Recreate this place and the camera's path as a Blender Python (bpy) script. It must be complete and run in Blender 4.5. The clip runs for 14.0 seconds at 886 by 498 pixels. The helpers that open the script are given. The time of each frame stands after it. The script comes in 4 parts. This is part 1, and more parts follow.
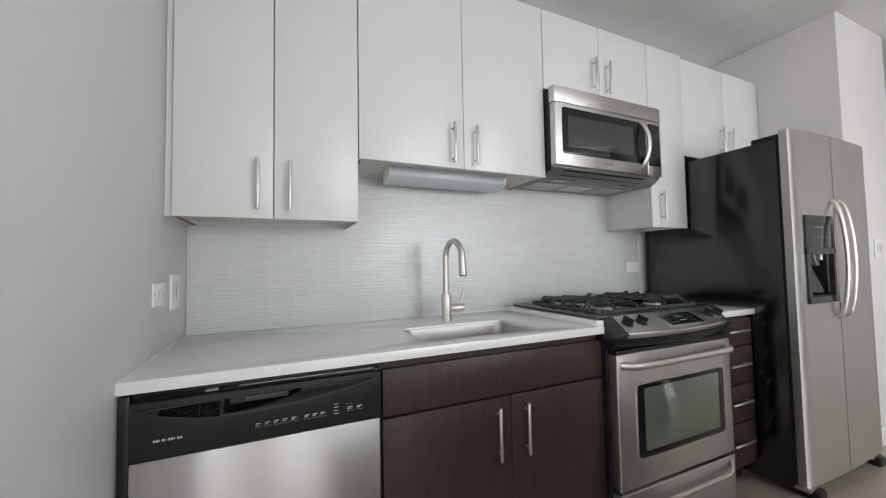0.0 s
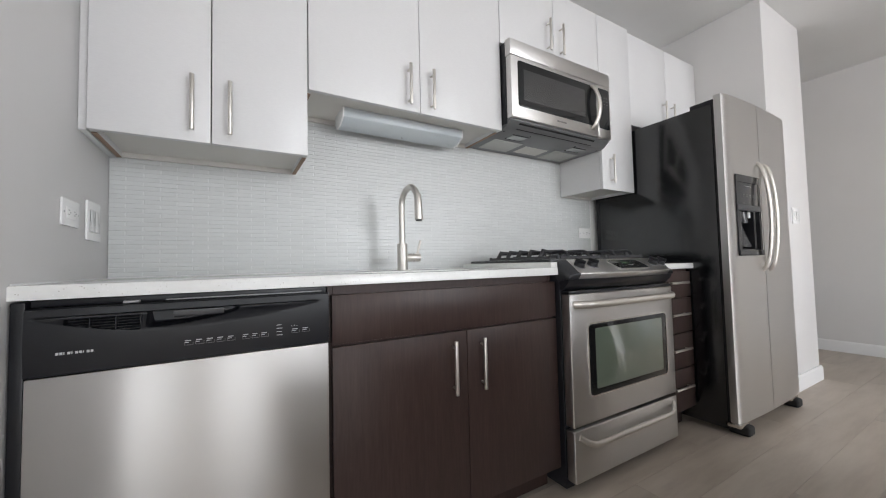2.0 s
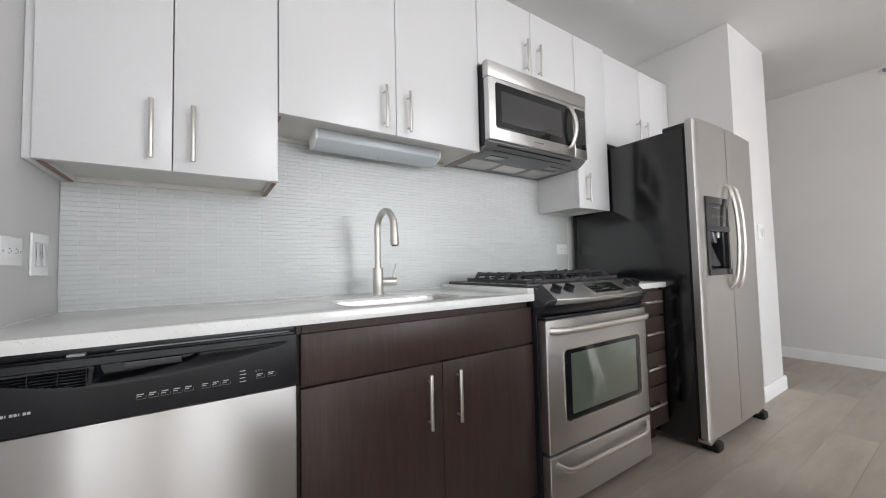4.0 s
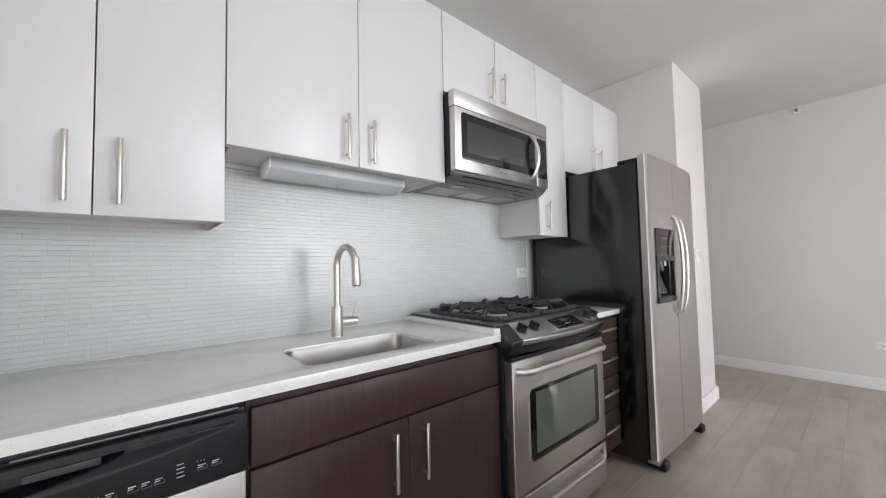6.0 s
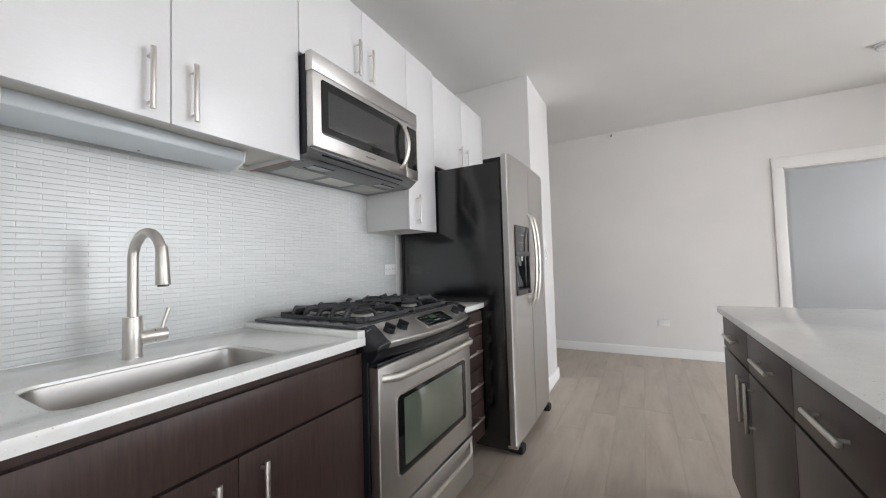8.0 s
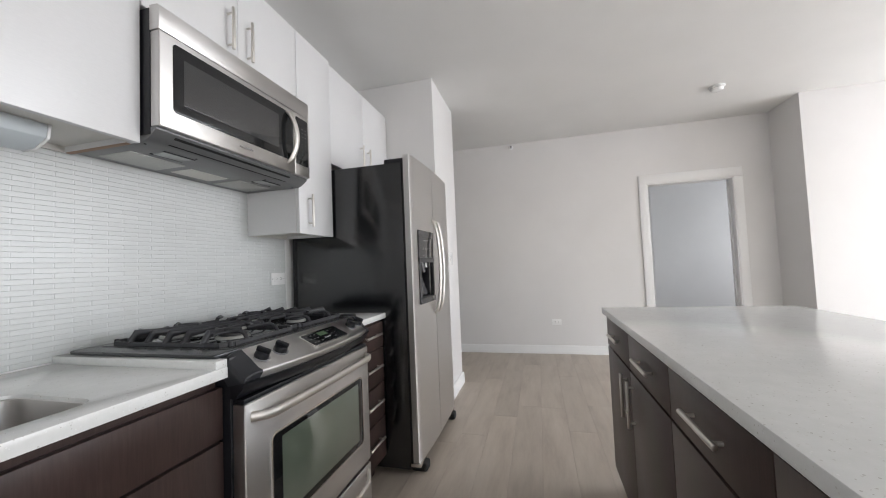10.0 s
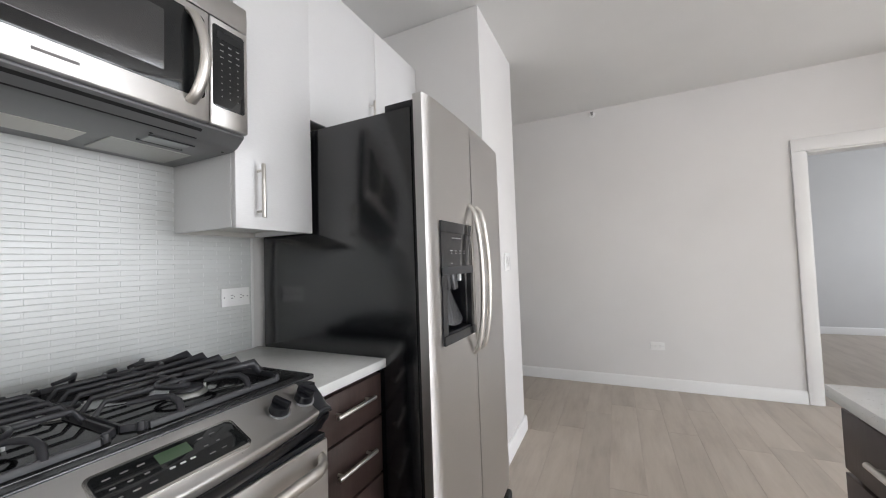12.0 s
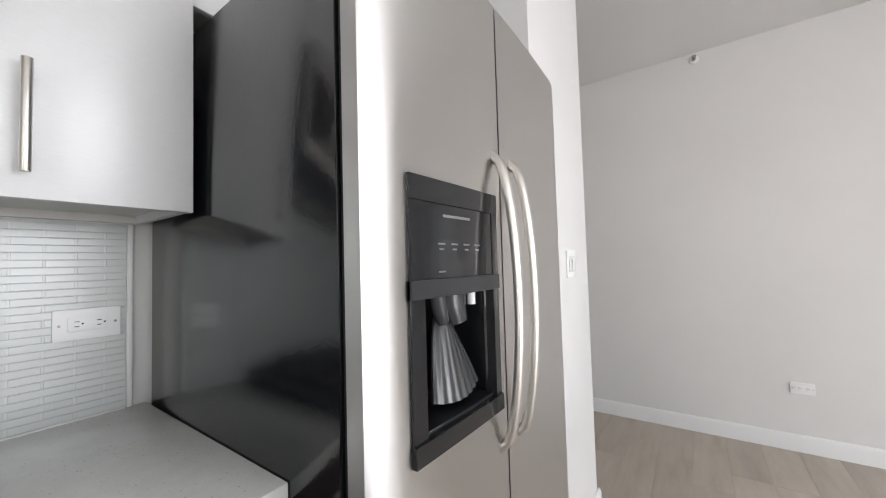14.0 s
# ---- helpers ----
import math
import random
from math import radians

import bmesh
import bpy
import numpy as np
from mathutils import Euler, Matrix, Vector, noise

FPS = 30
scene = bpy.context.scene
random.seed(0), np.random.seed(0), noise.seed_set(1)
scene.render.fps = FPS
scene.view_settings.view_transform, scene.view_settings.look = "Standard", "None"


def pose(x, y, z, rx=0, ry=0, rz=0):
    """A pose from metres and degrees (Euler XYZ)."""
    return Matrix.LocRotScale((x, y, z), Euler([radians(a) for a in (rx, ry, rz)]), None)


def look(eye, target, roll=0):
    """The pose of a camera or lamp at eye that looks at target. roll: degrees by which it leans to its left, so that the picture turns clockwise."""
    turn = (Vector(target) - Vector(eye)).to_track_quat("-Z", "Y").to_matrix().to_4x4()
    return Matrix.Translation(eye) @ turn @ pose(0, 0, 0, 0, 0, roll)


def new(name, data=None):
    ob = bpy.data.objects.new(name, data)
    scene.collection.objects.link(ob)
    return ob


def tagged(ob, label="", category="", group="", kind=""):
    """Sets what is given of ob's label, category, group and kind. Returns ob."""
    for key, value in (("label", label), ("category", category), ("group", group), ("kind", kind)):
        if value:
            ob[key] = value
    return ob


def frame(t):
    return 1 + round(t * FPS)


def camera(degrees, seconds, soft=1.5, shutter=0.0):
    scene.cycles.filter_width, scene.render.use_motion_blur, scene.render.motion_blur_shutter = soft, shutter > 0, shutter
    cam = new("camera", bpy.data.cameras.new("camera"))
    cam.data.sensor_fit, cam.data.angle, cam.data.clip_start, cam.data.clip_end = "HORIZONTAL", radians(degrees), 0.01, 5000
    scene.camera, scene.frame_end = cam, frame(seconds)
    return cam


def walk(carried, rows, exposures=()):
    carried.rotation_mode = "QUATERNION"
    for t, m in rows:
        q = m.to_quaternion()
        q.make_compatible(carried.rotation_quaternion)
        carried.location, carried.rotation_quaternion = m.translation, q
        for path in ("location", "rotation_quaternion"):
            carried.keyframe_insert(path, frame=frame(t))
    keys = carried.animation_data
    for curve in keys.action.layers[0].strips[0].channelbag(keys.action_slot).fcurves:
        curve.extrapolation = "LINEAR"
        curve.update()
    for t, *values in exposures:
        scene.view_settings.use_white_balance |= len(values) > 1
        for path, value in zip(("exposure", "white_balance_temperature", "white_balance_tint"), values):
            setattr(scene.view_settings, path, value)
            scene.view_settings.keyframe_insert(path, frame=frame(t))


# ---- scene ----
cam = camera(101.9, 14.0, soft=1.1)
PATH = [
    (0, (0.352, -1.732, 1.175), (1.166, 0.093, 1.261), -1.0),
    (0.5, (0.369, -1.724, 1.115), (1.215, 0.087, 1.198), -1.0),
    (1, (0.379, -1.713, 1.033), (1.282, 0.07, 1.119), -1.2),
    (1.5, (0.386, -1.699, 0.975), (1.349, 0.052, 1.061), -1.2),
    (2, (0.386, -1.7, 0.938), (1.393, 0.027, 1.023), -1.3),
    (2.5, (0.395, -1.699, 0.946), (1.435, 0.008, 1.032), -1.3),
    (5, (0.435, -1.69, 1.114), (1.561, -0.039, 1.201), -1.3),
    (5.5, (0.446, -1.64, 1.15), (1.618, -0.022, 1.232), -1.2),
    (6, (0.413, -1.628, 1.196), (1.709, -0.108, 1.288), -1.2),
    (6.5, (0.42, -1.616, 1.223), (1.811, -0.182, 1.313), -1.3),
    (7, (0.502, -1.577, 1.206), (1.963, -0.215, 1.294), -1.7),
    (7.5, (0.565, -1.59, 1.194), (2.121, -0.336, 1.278), -1.8),
    (8, (0.56, -1.52, 1.164), (2.309, -0.553, 1.244), -1.7),
    (8.5, (0.556, -1.503, 1.133), (2.48, -0.962, 1.211), -1.9),
    (8.7, (0.564, -1.507, 1.125), (2.513, -1.065, 1.202), -2.1),
    (10.8, (0.954, -1.517, 1.207), (2.856, -0.904, 1.289), -2.3),
    (11, (1.046, -1.482, 1.212), (2.937, -0.835, 1.288), -2.2),
    (11.5, (1.294, -1.403, 1.242), (3.152, -0.667, 1.318), -2.0),
    (12, (1.588, -1.387, 1.239), (3.392, -0.528, 1.318), -2.0),
    (12.5, (1.824, -1.355, 1.242), (3.545, -0.339, 1.329), -2.2),
    (13, (2.005, -1.266, 1.24), (3.684, -0.182, 1.329), -1.9),
    (13.5, (2.133, -1.197, 1.246), (3.787, -0.077, 1.334), -1.5),
    (14, (2.315, -1.188, 1.251), (3.953, -0.043, 1.332), -1.6),
]
walk(cam, [(t, look(eye, target, roll)) for t, eye, target, roll in PATH],
     exposures=[(0.0, -0.02), (2.5, 0.20), (5.0, 0.23), (8.5, 0.20), (11.0, 0.15), (12.5, 0.24), (14.0, 0.40)])

# ---- light ----
world = bpy.data.worlds.new("sky")
scene.world = world
world.use_nodes = True
sky = world.node_tree.nodes.new("ShaderNodeTexSky")
sky.sky_type, sky.sun_disc = "NISHITA", False
sky.sun_elevation, sky.sun_rotation = radians(38), radians(250)
world.node_tree.links.new(sky.outputs[0], world.node_tree.nodes["Background"].inputs[0])
world.node_tree.nodes["Background"].inputs[1].default_value = 0.12


def window_light(name, place, target, sx, sz, watts, colour=(0.935, 0.955, 1.0)):
    """An area lamp in a window's opening: the sky's light, and the added fill of c, e and f."""
    data = bpy.data.lights.new(name, "AREA")
    data.shape, data.size, data.size_y, data.energy, data.color = "RECTANGLE", sx, sz, watts, colour
    ob = new(name, data)
    ob.matrix_basis = look(place, target)
    return ob


window_light("window_light_a", (-1.47, -7.9, 1.38), (-1.0, 0, -0.4), 1.65, 2.3, 15)
window_light("window_light_b", (1.2, -7.9, 1.38), (1.2, 0, -0.4), 1.9, 2.3, 28)
# added west fill that lights the far wall; its opening is unseen
window_light("fill_light_c", (-2.38, -5.6, 1.38), (6, -3.6, -0.4), 4.2, 2.3, 54)
window_light("window_light_d", (7.3, -6.42, 1.5), (7.3, 0, 1.3), 1.5, 1.6, 36)
# added fill from the east, brightens the side wall beside the counter
window_light("fill_light_e", (4.88, -6.7, 1.38), (-2, -3.2, -0.4), 2.3, 2.3, 62)
# added fill from an unseen south opening, for the fronts and floor
window_light("fill_light_f", (3.6, -7.9, 1.38), (3.4, 0, -0.4), 2.0, 2.3, 132)


# ---- materials ----
def shader(name, colour, rough=0.5, metal=0.0, **more):
    m = bpy.data.materials.new(name)
    m.use_nodes = True
    b = m.node_tree.nodes["Principled BSDF"]
    b.inputs["Base Color"].default_value = (*colour, 1)
    b.inputs["Roughness"].default_value, b.inputs["Metallic"].default_value = rough, metal
    for k, v in more.items():
        b.inputs[k.replace("_", " ")].default_value = v
    return m


def node(m, kind, **props):
    n = m.node_tree.nodes.new(kind)
    for k, v in props.items():
        if k == "operation":
            n.operation = v
        elif k == "feature":
            n.feature = v
        else:
            n.inputs[k.replace("_", " ")].default_value = v
    return n


def wire(m, a, b):
    m.node_tree.links.new(a, b)


def place_coords(m, scale):
    """World position, stretched."""
    g, mp = node(m, "ShaderNodeNewGeometry"), node(m, "ShaderNodeMapping")
    mp.inputs["Scale"].default_value = scale
    wire(m, g.outputs["Position"], mp.inputs["Vector"])
    return mp.outputs["Vector"]


def noise_of(m, scale, coords, detail=4.0, rough=0.55):
    n = node(m, "ShaderNodeTexNoise", Scale=scale, Detail=detail, Roughness=rough)
    wire(m, coords, n.inputs["Vector"])
    return n.outputs["Fac"]


def ramp(m, fac, stops):
    r = node(m, "ShaderNodeValToRGB")
    while len(r.color_ramp.elements) < len(stops):
        r.color_ramp.elements.new(0.5)
    for e, (p, c) in zip(r.color_ramp.elements, stops):
        e.position, e.color = p, (*c, 1)
    wire(m, fac, r.inputs["Fac"])
    return r.outputs["Color"]


def bump(m, height, strength, distance=0.001):
    b = node(m, "ShaderNodeBump", Strength=strength, Distance=distance)
    wire(m, height, b.inputs["Height"])
    wire(m, b.outputs["Normal"], m.node_tree.nodes["Principled BSDF"].inputs["Normal"])
    return b


def into(m, out, socket):
    wire(m, out, m.node_tree.nodes["Principled BSDF"].inputs[socket])


def times(m, fac, low, high):
    n = node(m, "ShaderNodeMapRange", To_Min=low, To_Max=high)
    wire(m, fac, n.inputs["Value"])
    return n.outputs["Result"]


def painted(name, colour, rough=0.55, grain=0.15):
    m = shader(name, colour, rough)
    c = place_coords(m, (1, 1, 1))
    fine, broad = noise_of(m, 420, c, 3), noise_of(m, 1.3, c, 4)
    lo = tuple(v * 0.965 for v in colour)
    hi = tuple(min(1, v * 1.025) for v in colour)
    into(m, ramp(m, broad, [(0.3, lo), (0.7, hi)]), "Base Color")
    into(m, times(m, broad, rough - 0.05, rough + 0.06), "Roughness")
    bump(m, fine, grain, 0.0006)
    return m


WALL = painted("wall_paint", (0.735, 0.725, 0.72), 0.5, 0.25)
CEIL = painted("ceiling_paint", (0.76, 0.76, 0.75), 0.8, 0.2)
TRIM = painted("trim_paint", (0.82, 0.82, 0.82), 0.3, 0.06)
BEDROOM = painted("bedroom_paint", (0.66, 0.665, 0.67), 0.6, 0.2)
PLASTIC = painted("white_plastic", (0.9, 0.9, 0.9), 0.25, 0.02)


def laminate():
    m = shader("white_laminate", (0.8, 0.8, 0.8), 0.28)
    c = place_coords(m, (9, 9, 60))
    f = noise_of(m, 6, c, 5, 0.7)
    into(m, ramp(m, f, [(0.3, (0.695, 0.695, 0.70)), (0.7, (0.73, 0.73, 0.735))]), "Base Color")
    into(m, times(m, f, 0.24, 0.36), "Roughness")
    bump(m, f, 0.06, 0.0004)
    return m


def dark_wood():
    m = shader("dark_wood", (0.06, 0.04, 0.035), 0.33, 0.0, Specular_IOR_Level=0.4)
    c = place_coords(m, (14, 14, 0.9))
    f, g = noise_of(m, 5, c, 6, 0.65), noise_of(m, 60, place_coords(m, (4, 4, 0.25)), 3, 0.6)
    mix = node(m, "ShaderNodeMath", operation="MULTIPLY")
    wire(m, f, mix.inputs[0])
    wire(m, g, mix.inputs[1])
    into(m, ramp(m, mix.outputs[0], [(0.12, (0.043, 0.026, 0.0225)), (0.28, (0.056, 0.0345, 0.030)), (0.45, (0.068, 0.043, 0.0375))]), "Base Color")
    into(m, times(m, g, 0.32, 0.44), "Roughness")
    bump(m, g, 0.12, 0.0005)
    return m


def quartz():
    m = shader("speckled_quartz", (0.7, 0.7, 0.68), 0.14)
    c = place_coords(m, (1, 1, 1))
    v = node(m, "ShaderNodeTexVoronoi", Scale=260.0)
    wire(m, c, v.inputs["Vector"])
    base = ramp(m, noise_of(m, 25, c, 5, 0.7), [(0.35, (0.80, 0.805, 0.785)), (0.65, (0.85, 0.85, 0.835))])
    sep = node(m, "ShaderNodeSeparateColor")
    wire(m, v.outputs["Color"], sep.inputs[0])
    chip = ramp(m, sep.outputs[0], [(0.0, (0.52, 0.50, 0.47)), (0.35, (0.72, 0.71, 0.68)), (1.0, (0.92, 0.92, 0.91))])
    pick = node(m, "ShaderNodeMath", operation="GREATER_THAN")
    wire(m, sep.outputs[1], pick.inputs[0])
    pick.inputs[1].default_value = 0.91
    small = node(m, "ShaderNodeMath", operation="LESS_THAN")
    wire(m, v.outputs["Distance"], small.inputs[0])
    small.inputs[1].default_value = 0.42
    both = node(m, "ShaderNodeMath", operation="MULTIPLY")
    wire(m, pick.outputs[0], both.inputs[0])
    wire(m, small.outputs[0], both.inputs[1])
    mix = node(m, "ShaderNodeMix")
    mix.data_type = "RGBA"
    wire(m, both.outputs[0], mix.inputs["Factor"])
    wire(m, base, mix.inputs["A"])
    wire(m, chip, mix.inputs["B"])
    for i in (6, 7):
        if not mix.inputs[i].is_linked:
            wire(m, base if i == 6 else chip, mix.inputs[i])
    into(m, mix.outputs[2], "Base Color")
    return m


def brushed(name, colour, rough, aniso=0.75, along=(0, 0, 1), stretch=(0.6, 0.6, 90)):
    m = shader(name, colour, rough, 1.0, Anisotropic=aniso)
    t = node(m, "ShaderNodeCombineXYZ")
    for i in range(3):
        t.inputs[i].default_value = along[i]
    wire(m, t.outputs[0], m.node_tree.nodes["Principled BSDF"].inputs["Tangent"])
    f = noise_of(m, 3, place_coords(m, stretch), 2, 0.5)
    into(m, times(m, f, rough - 0.03, rough + 0.04), "Roughness")
    return m


STEEL = brushed("brushed_stainless_steel", (0.67, 0.655, 0.64), 0.36, 0.88)
NICKEL = brushed("brushed_nickel", (0.72, 0.69, 0.65), 0.40, 0.3)
POLISHED = shader("satin_steel", (0.66, 0.64, 0.62), 0.2, 1.0)
BASIN = brushed("basin_steel", (0.66, 0.64, 0.62), 0.34, 0.4)


def vary_rough(m, lo, hi, scale=5, b=0.0, bscale=300):
    c = place_coords(m, (1, 1, 1))
    into(m, times(m, noise_of(m, scale, c, 5, 0.65), lo, hi), "Roughness")
    if b:
        bump(m, noise_of(m, bscale, c, 2), b, 0.0006)
    return m


BLACK = vary_rough(shader("black_plastic", (0.0085, 0.009, 0.012), 0.3, 0.0, Specular_IOR_Level=0.4), 0.26, 0.40, 6, 0.05)
PEEL = vary_rough(shader("black_textured_enamel", (0.005, 0.0055, 0.0068), 0.15, 0.0, IOR=1.74), 0.10, 0.18, 4, 0.3, 130)
GREYPL = vary_rough(shader("dark_grey_plastic", (0.035, 0.036, 0.04), 0.3, 0.0, Specular_IOR_Level=0.35), 0.24, 0.36, 6, 0.04)
ENAMEL = vary_rough(shader("grey_enamel", (0.075, 0.076, 0.08), 0.3, 0.5), 0.18, 0.28, 8, 0.03)
UNDERGREY = vary_rough(shader("grey_painted_steel", (0.17, 0.17, 0.175), 0.3, 0.3), 0.25, 0.38, 8, 0.03)
IRON = vary_rough(shader("cast_iron", (0.032, 0.032, 0.037), 0.5), 0.30, 0.46, 30, 0.4, 500)
BLACKGLASS = shader("black_glass", (0.012, 0.013, 0.014), 0.05)
OVENGLASS = shader("mirrored_oven_glass", (0.15, 0.185, 0.145), 0.05, 0.0, IOR=2.3)
SMOKED = shader("smoked_window", (0.03, 0.03, 0.032), 0.12, 0.0, IOR=1.9)
WELL = shader("glossy_black_tray", (0.010, 0.010, 0.011), 0.07)
PIANO = shader("glossy_dark_plastic", (0.018, 0.018, 0.020), 0.10)
RUBBER = shader("black_rubber", (0.015, 0.015, 0.015), 0.7)
VOID = shader("dark_gap", (0.006, 0.006, 0.006), 0.8)
INK = shader("white_print", (0.62, 0.62, 0.63), 0.5)
GREYINK = shader("grey_print", (0.22, 0.21, 0.21), 0.5)
LCD = shader("display_panel", (0.075, 0.12, 0.07), 0.15)
FILTER = vary_rough(shader("filter_mesh", (0.5, 0.5, 0.48), 0.4, 0.7), 0.35, 0.55, 40, 0.6, 700)
LENS = shader("lamp_lens", (0.5, 0.52, 0.52), 0.2)
CHIPBOARD = vary_rough(shader("raw_board", (0.33, 0.22, 0.16), 0.7), 0.6, 0.8, 30)
UNDER = painted("cabinet_underside", (0.72, 0.70, 0.66), 0.5, 0.05)
DIFFUSER = shader("fixture_plastic", (0.60, 0.65, 0.68), 0.3)
SMOKE = shader("smoke_grey_plastic", (0.06, 0.06, 0.064), 0.22, 0.0)
SILVER = shader("silver_plastic", (0.30, 0.30, 0.31), 0.3, 0.3)
BRASS = shader("strike_metal", (0.5, 0.48, 0.45), 0.35, 1.0)
BED = painted("plank_joint", (0.40, 0.345, 0.29), 0.7, 0.1)
GROUT = painted("grout", (0.60, 0.612, 0.607), 0.8, 0.3)
SPACER = painted("milky_tile_end", (0.69, 0.705, 0.70), 0.3, 0.1)


def tile_glass():
    m = shader("glass_tile", (0.7, 0.72, 0.715), 0.24, 0.0)
    info = node(m, "ShaderNodeObjectInfo")
    geo = node(m, "ShaderNodeNewGeometry")
    add = node(m, "ShaderNodeMath", operation="ADD")
    wire(m, info.outputs["Random"], add.inputs[0])
    wire(m, geo.outputs["Random Per Island"], add.inputs[1])
    fr = node(m, "ShaderNodeMath", operation="FRACT")
    wire(m, add.outputs[0], fr.inputs[0])
    into(m, ramp(m, fr.outputs[0], [(0.0, (0.635, 0.652, 0.647)), (0.5, (0.655, 0.672, 0.667)), (1.0, (0.675, 0.692, 0.687))]), "Base Color")
    bump(m, noise_of(m, 30, place_coords(m, (0.7, 1, 2.6)), 2), 0.3, 0.002)
    return m


TILE = tile_glass()


def plank_wood():
    m = shader("oak_vinyl_plank", (0.3, 0.27, 0.24), 0.4)
    info = node(m, "ShaderNodeObjectInfo")
    geo = node(m, "ShaderNodeNewGeometry")
    addr = node(m, "ShaderNodeMath", operation="ADD")
    wire(m, info.outputs["Random"], addr.inputs[0])
    wire(m, geo.outputs["Random Per Island"], addr.inputs[1])
    shift = node(m, "ShaderNodeVectorMath", operation="ADD")
    wire(m, place_coords(m, (1, 1, 1)), shift.inputs[0])
    mul = node(m, "ShaderNodeMath", operation="MULTIPLY")
    wire(m, addr.outputs[0], mul.inputs[0])
    mul.inputs[1].default_value = 37.0
    comb = node(m, "ShaderNodeCombineXYZ")
    for i in range(3):
        wire(m, mul.outputs[0], comb.inputs[i])
    wire(m, comb.outputs[0], shift.inputs[1])
    mp = node(m, "ShaderNodeMapping")
    mp.inputs["Scale"].default_value = (0.8, 4.5, 4.5)
    wire(m, shift.outputs[0], mp.inputs["Vector"])
    grain = noise_of(m, 2.2, mp.outputs["Vector"], 7, 0.62)
    mp2 = node(m, "ShaderNodeMapping")
    mp2.inputs["Scale"].default_value = (3, 60, 60)
    wire(m, shift.outputs[0], mp2.inputs["Vector"])
    fine = noise_of(m, 3, mp2.outputs["Vector"], 4, 0.6)
    tone = node(m, "ShaderNodeMath", operation="FRACT")
    wire(m, addr.outputs[0], tone.inputs[0])
    col = ramp(m, grain, [(0.30, (0.395, 0.335, 0.281)), (0.5, (0.475, 0.412, 0.348)), (0.70, (0.53, 0.466, 0.40))])
    hsv = node(m, "ShaderNodeHueSaturation")
    wire(m, col, hsv.inputs["Color"])
    wire(m, times(m, tone.outputs[0], 0.90, 1.05), hsv.inputs["Value"])
    mixf = node(m, "ShaderNodeMix")
    mixf.data_type, mixf.blend_type = "RGBA", "MULTIPLY"
    mixf.inputs[0].default_value = 0.12
    wire(m, hsv.outputs[0], mixf.inputs[6])
    wire(m, ramp(m, fine, [(0.3, (0.72, 0.72, 0.72)), (0.65, (1, 1, 1))]), mixf.inputs[7])
    into(m, mixf.outputs[2], "Base Color")
    into(m, times(m, fine, 0.34, 0.5), "Roughness")
    bump(m, fine, 0.15, 0.0008)
    return m


PLANK = plank_wood()
LAM, WOOD, QUARTZ = laminate(), dark_wood(), quartz()


# ---- mesh helpers ----
def put(bm, other):
    """Adds the mesh of other to bm."""
    tmp = bpy.data.meshes.new("tmp")
    other.to_mesh(tmp)
    other.free()
    bm.from_mesh(tmp)
    bpy.data.meshes.remove(tmp)
    return bm


def block(x0, x1, y0, y1, z0, z1, b=0.002, seg=2):
    """A box with rounded edges."""
    bm = bmesh.new()
    bmesh.ops.create_cube(bm, size=1.0)
    for v in bm.verts:
        v.co = Vector((x0 + (v.co.x + 0.5) * (x1 - x0), y0 + (v.co.y + 0.5) * (y1 - y0), z0 + (v.co.z + 0.5) * (z1 - z0)))
    b = min(b, 0.45 * min(x1 - x0, y1 - y0, z1 - z0))
    if b > 0:
        bmesh.ops.bevel(bm, geom=bm.edges[:], offset=b, segments=seg, profile=0.5, affect="EDGES")
    return bm


def blocks(*boxes, b=0.002, seg=2):
    bm = bmesh.new()
    for x in boxes:
        put(bm, block(*x, b=b, seg=seg))
    return bm


def rod(p0, p1, r, r1=None, seg=20, b=0.0):
    """A round bar from p0 to p1, its ends a little rounded."""
    p0, p1 = Vector(p0), Vector(p1)
    bm = bmesh.new()
    bmesh.ops.create_cone(bm, cap_ends=True, segments=seg, radius1=r, radius2=r if r1 is None else r1, depth=(p1 - p0).length)
    if b:
        rim = [e for e in bm.edges if abs(e.verts[0].co.z - e.verts[1].co.z) < 1e-6]
        bmesh.ops.bevel(bm, geom=rim, offset=b, segments=2, profile=0.5, affect="EDGES")
    turn = (p1 - p0).to_track_quat("Z", "Y").to_matrix().to_4x4()
    bm.transform(Matrix.Translation((p0 + p1) / 2) @ turn)
    return bm


def sweep(points, rx, ry=None, seg=14, taper=None, side=(1, 0, 0)):
    """An oval bar along points."""
    ry = ry or rx
    bm = bmesh.new()
    pts = [Vector(p) for p in points]
    rings = []
    for i, p in enumerate(pts):
        d = (pts[min(i + 1, len(pts) - 1)] - pts[max(i - 1, 0)]).normalized()
        s = Vector(side) - d * Vector(side).dot(d)
        s.normalize()
        u = d.cross(s)
        k = taper(i / (len(pts) - 1)) if taper else 1.0
        rings.append([bm.verts.new(p + k * (rx * math.cos(a) * s + ry * math.sin(a) * u)) for a in [2 * math.pi * j / seg for j in range(seg)]])
    for a, b in zip(rings, rings[1:]):
        for j in range(seg):
            bm.faces.new((a[j], a[(j + 1) % seg], b[(j + 1) % seg], b[j]))
    bm.faces.new(rings[0][::-1])
    bm.faces.new(rings[-1])
    bmesh.ops.recalc_face_normals(bm, faces=bm.faces[:])
    return bm


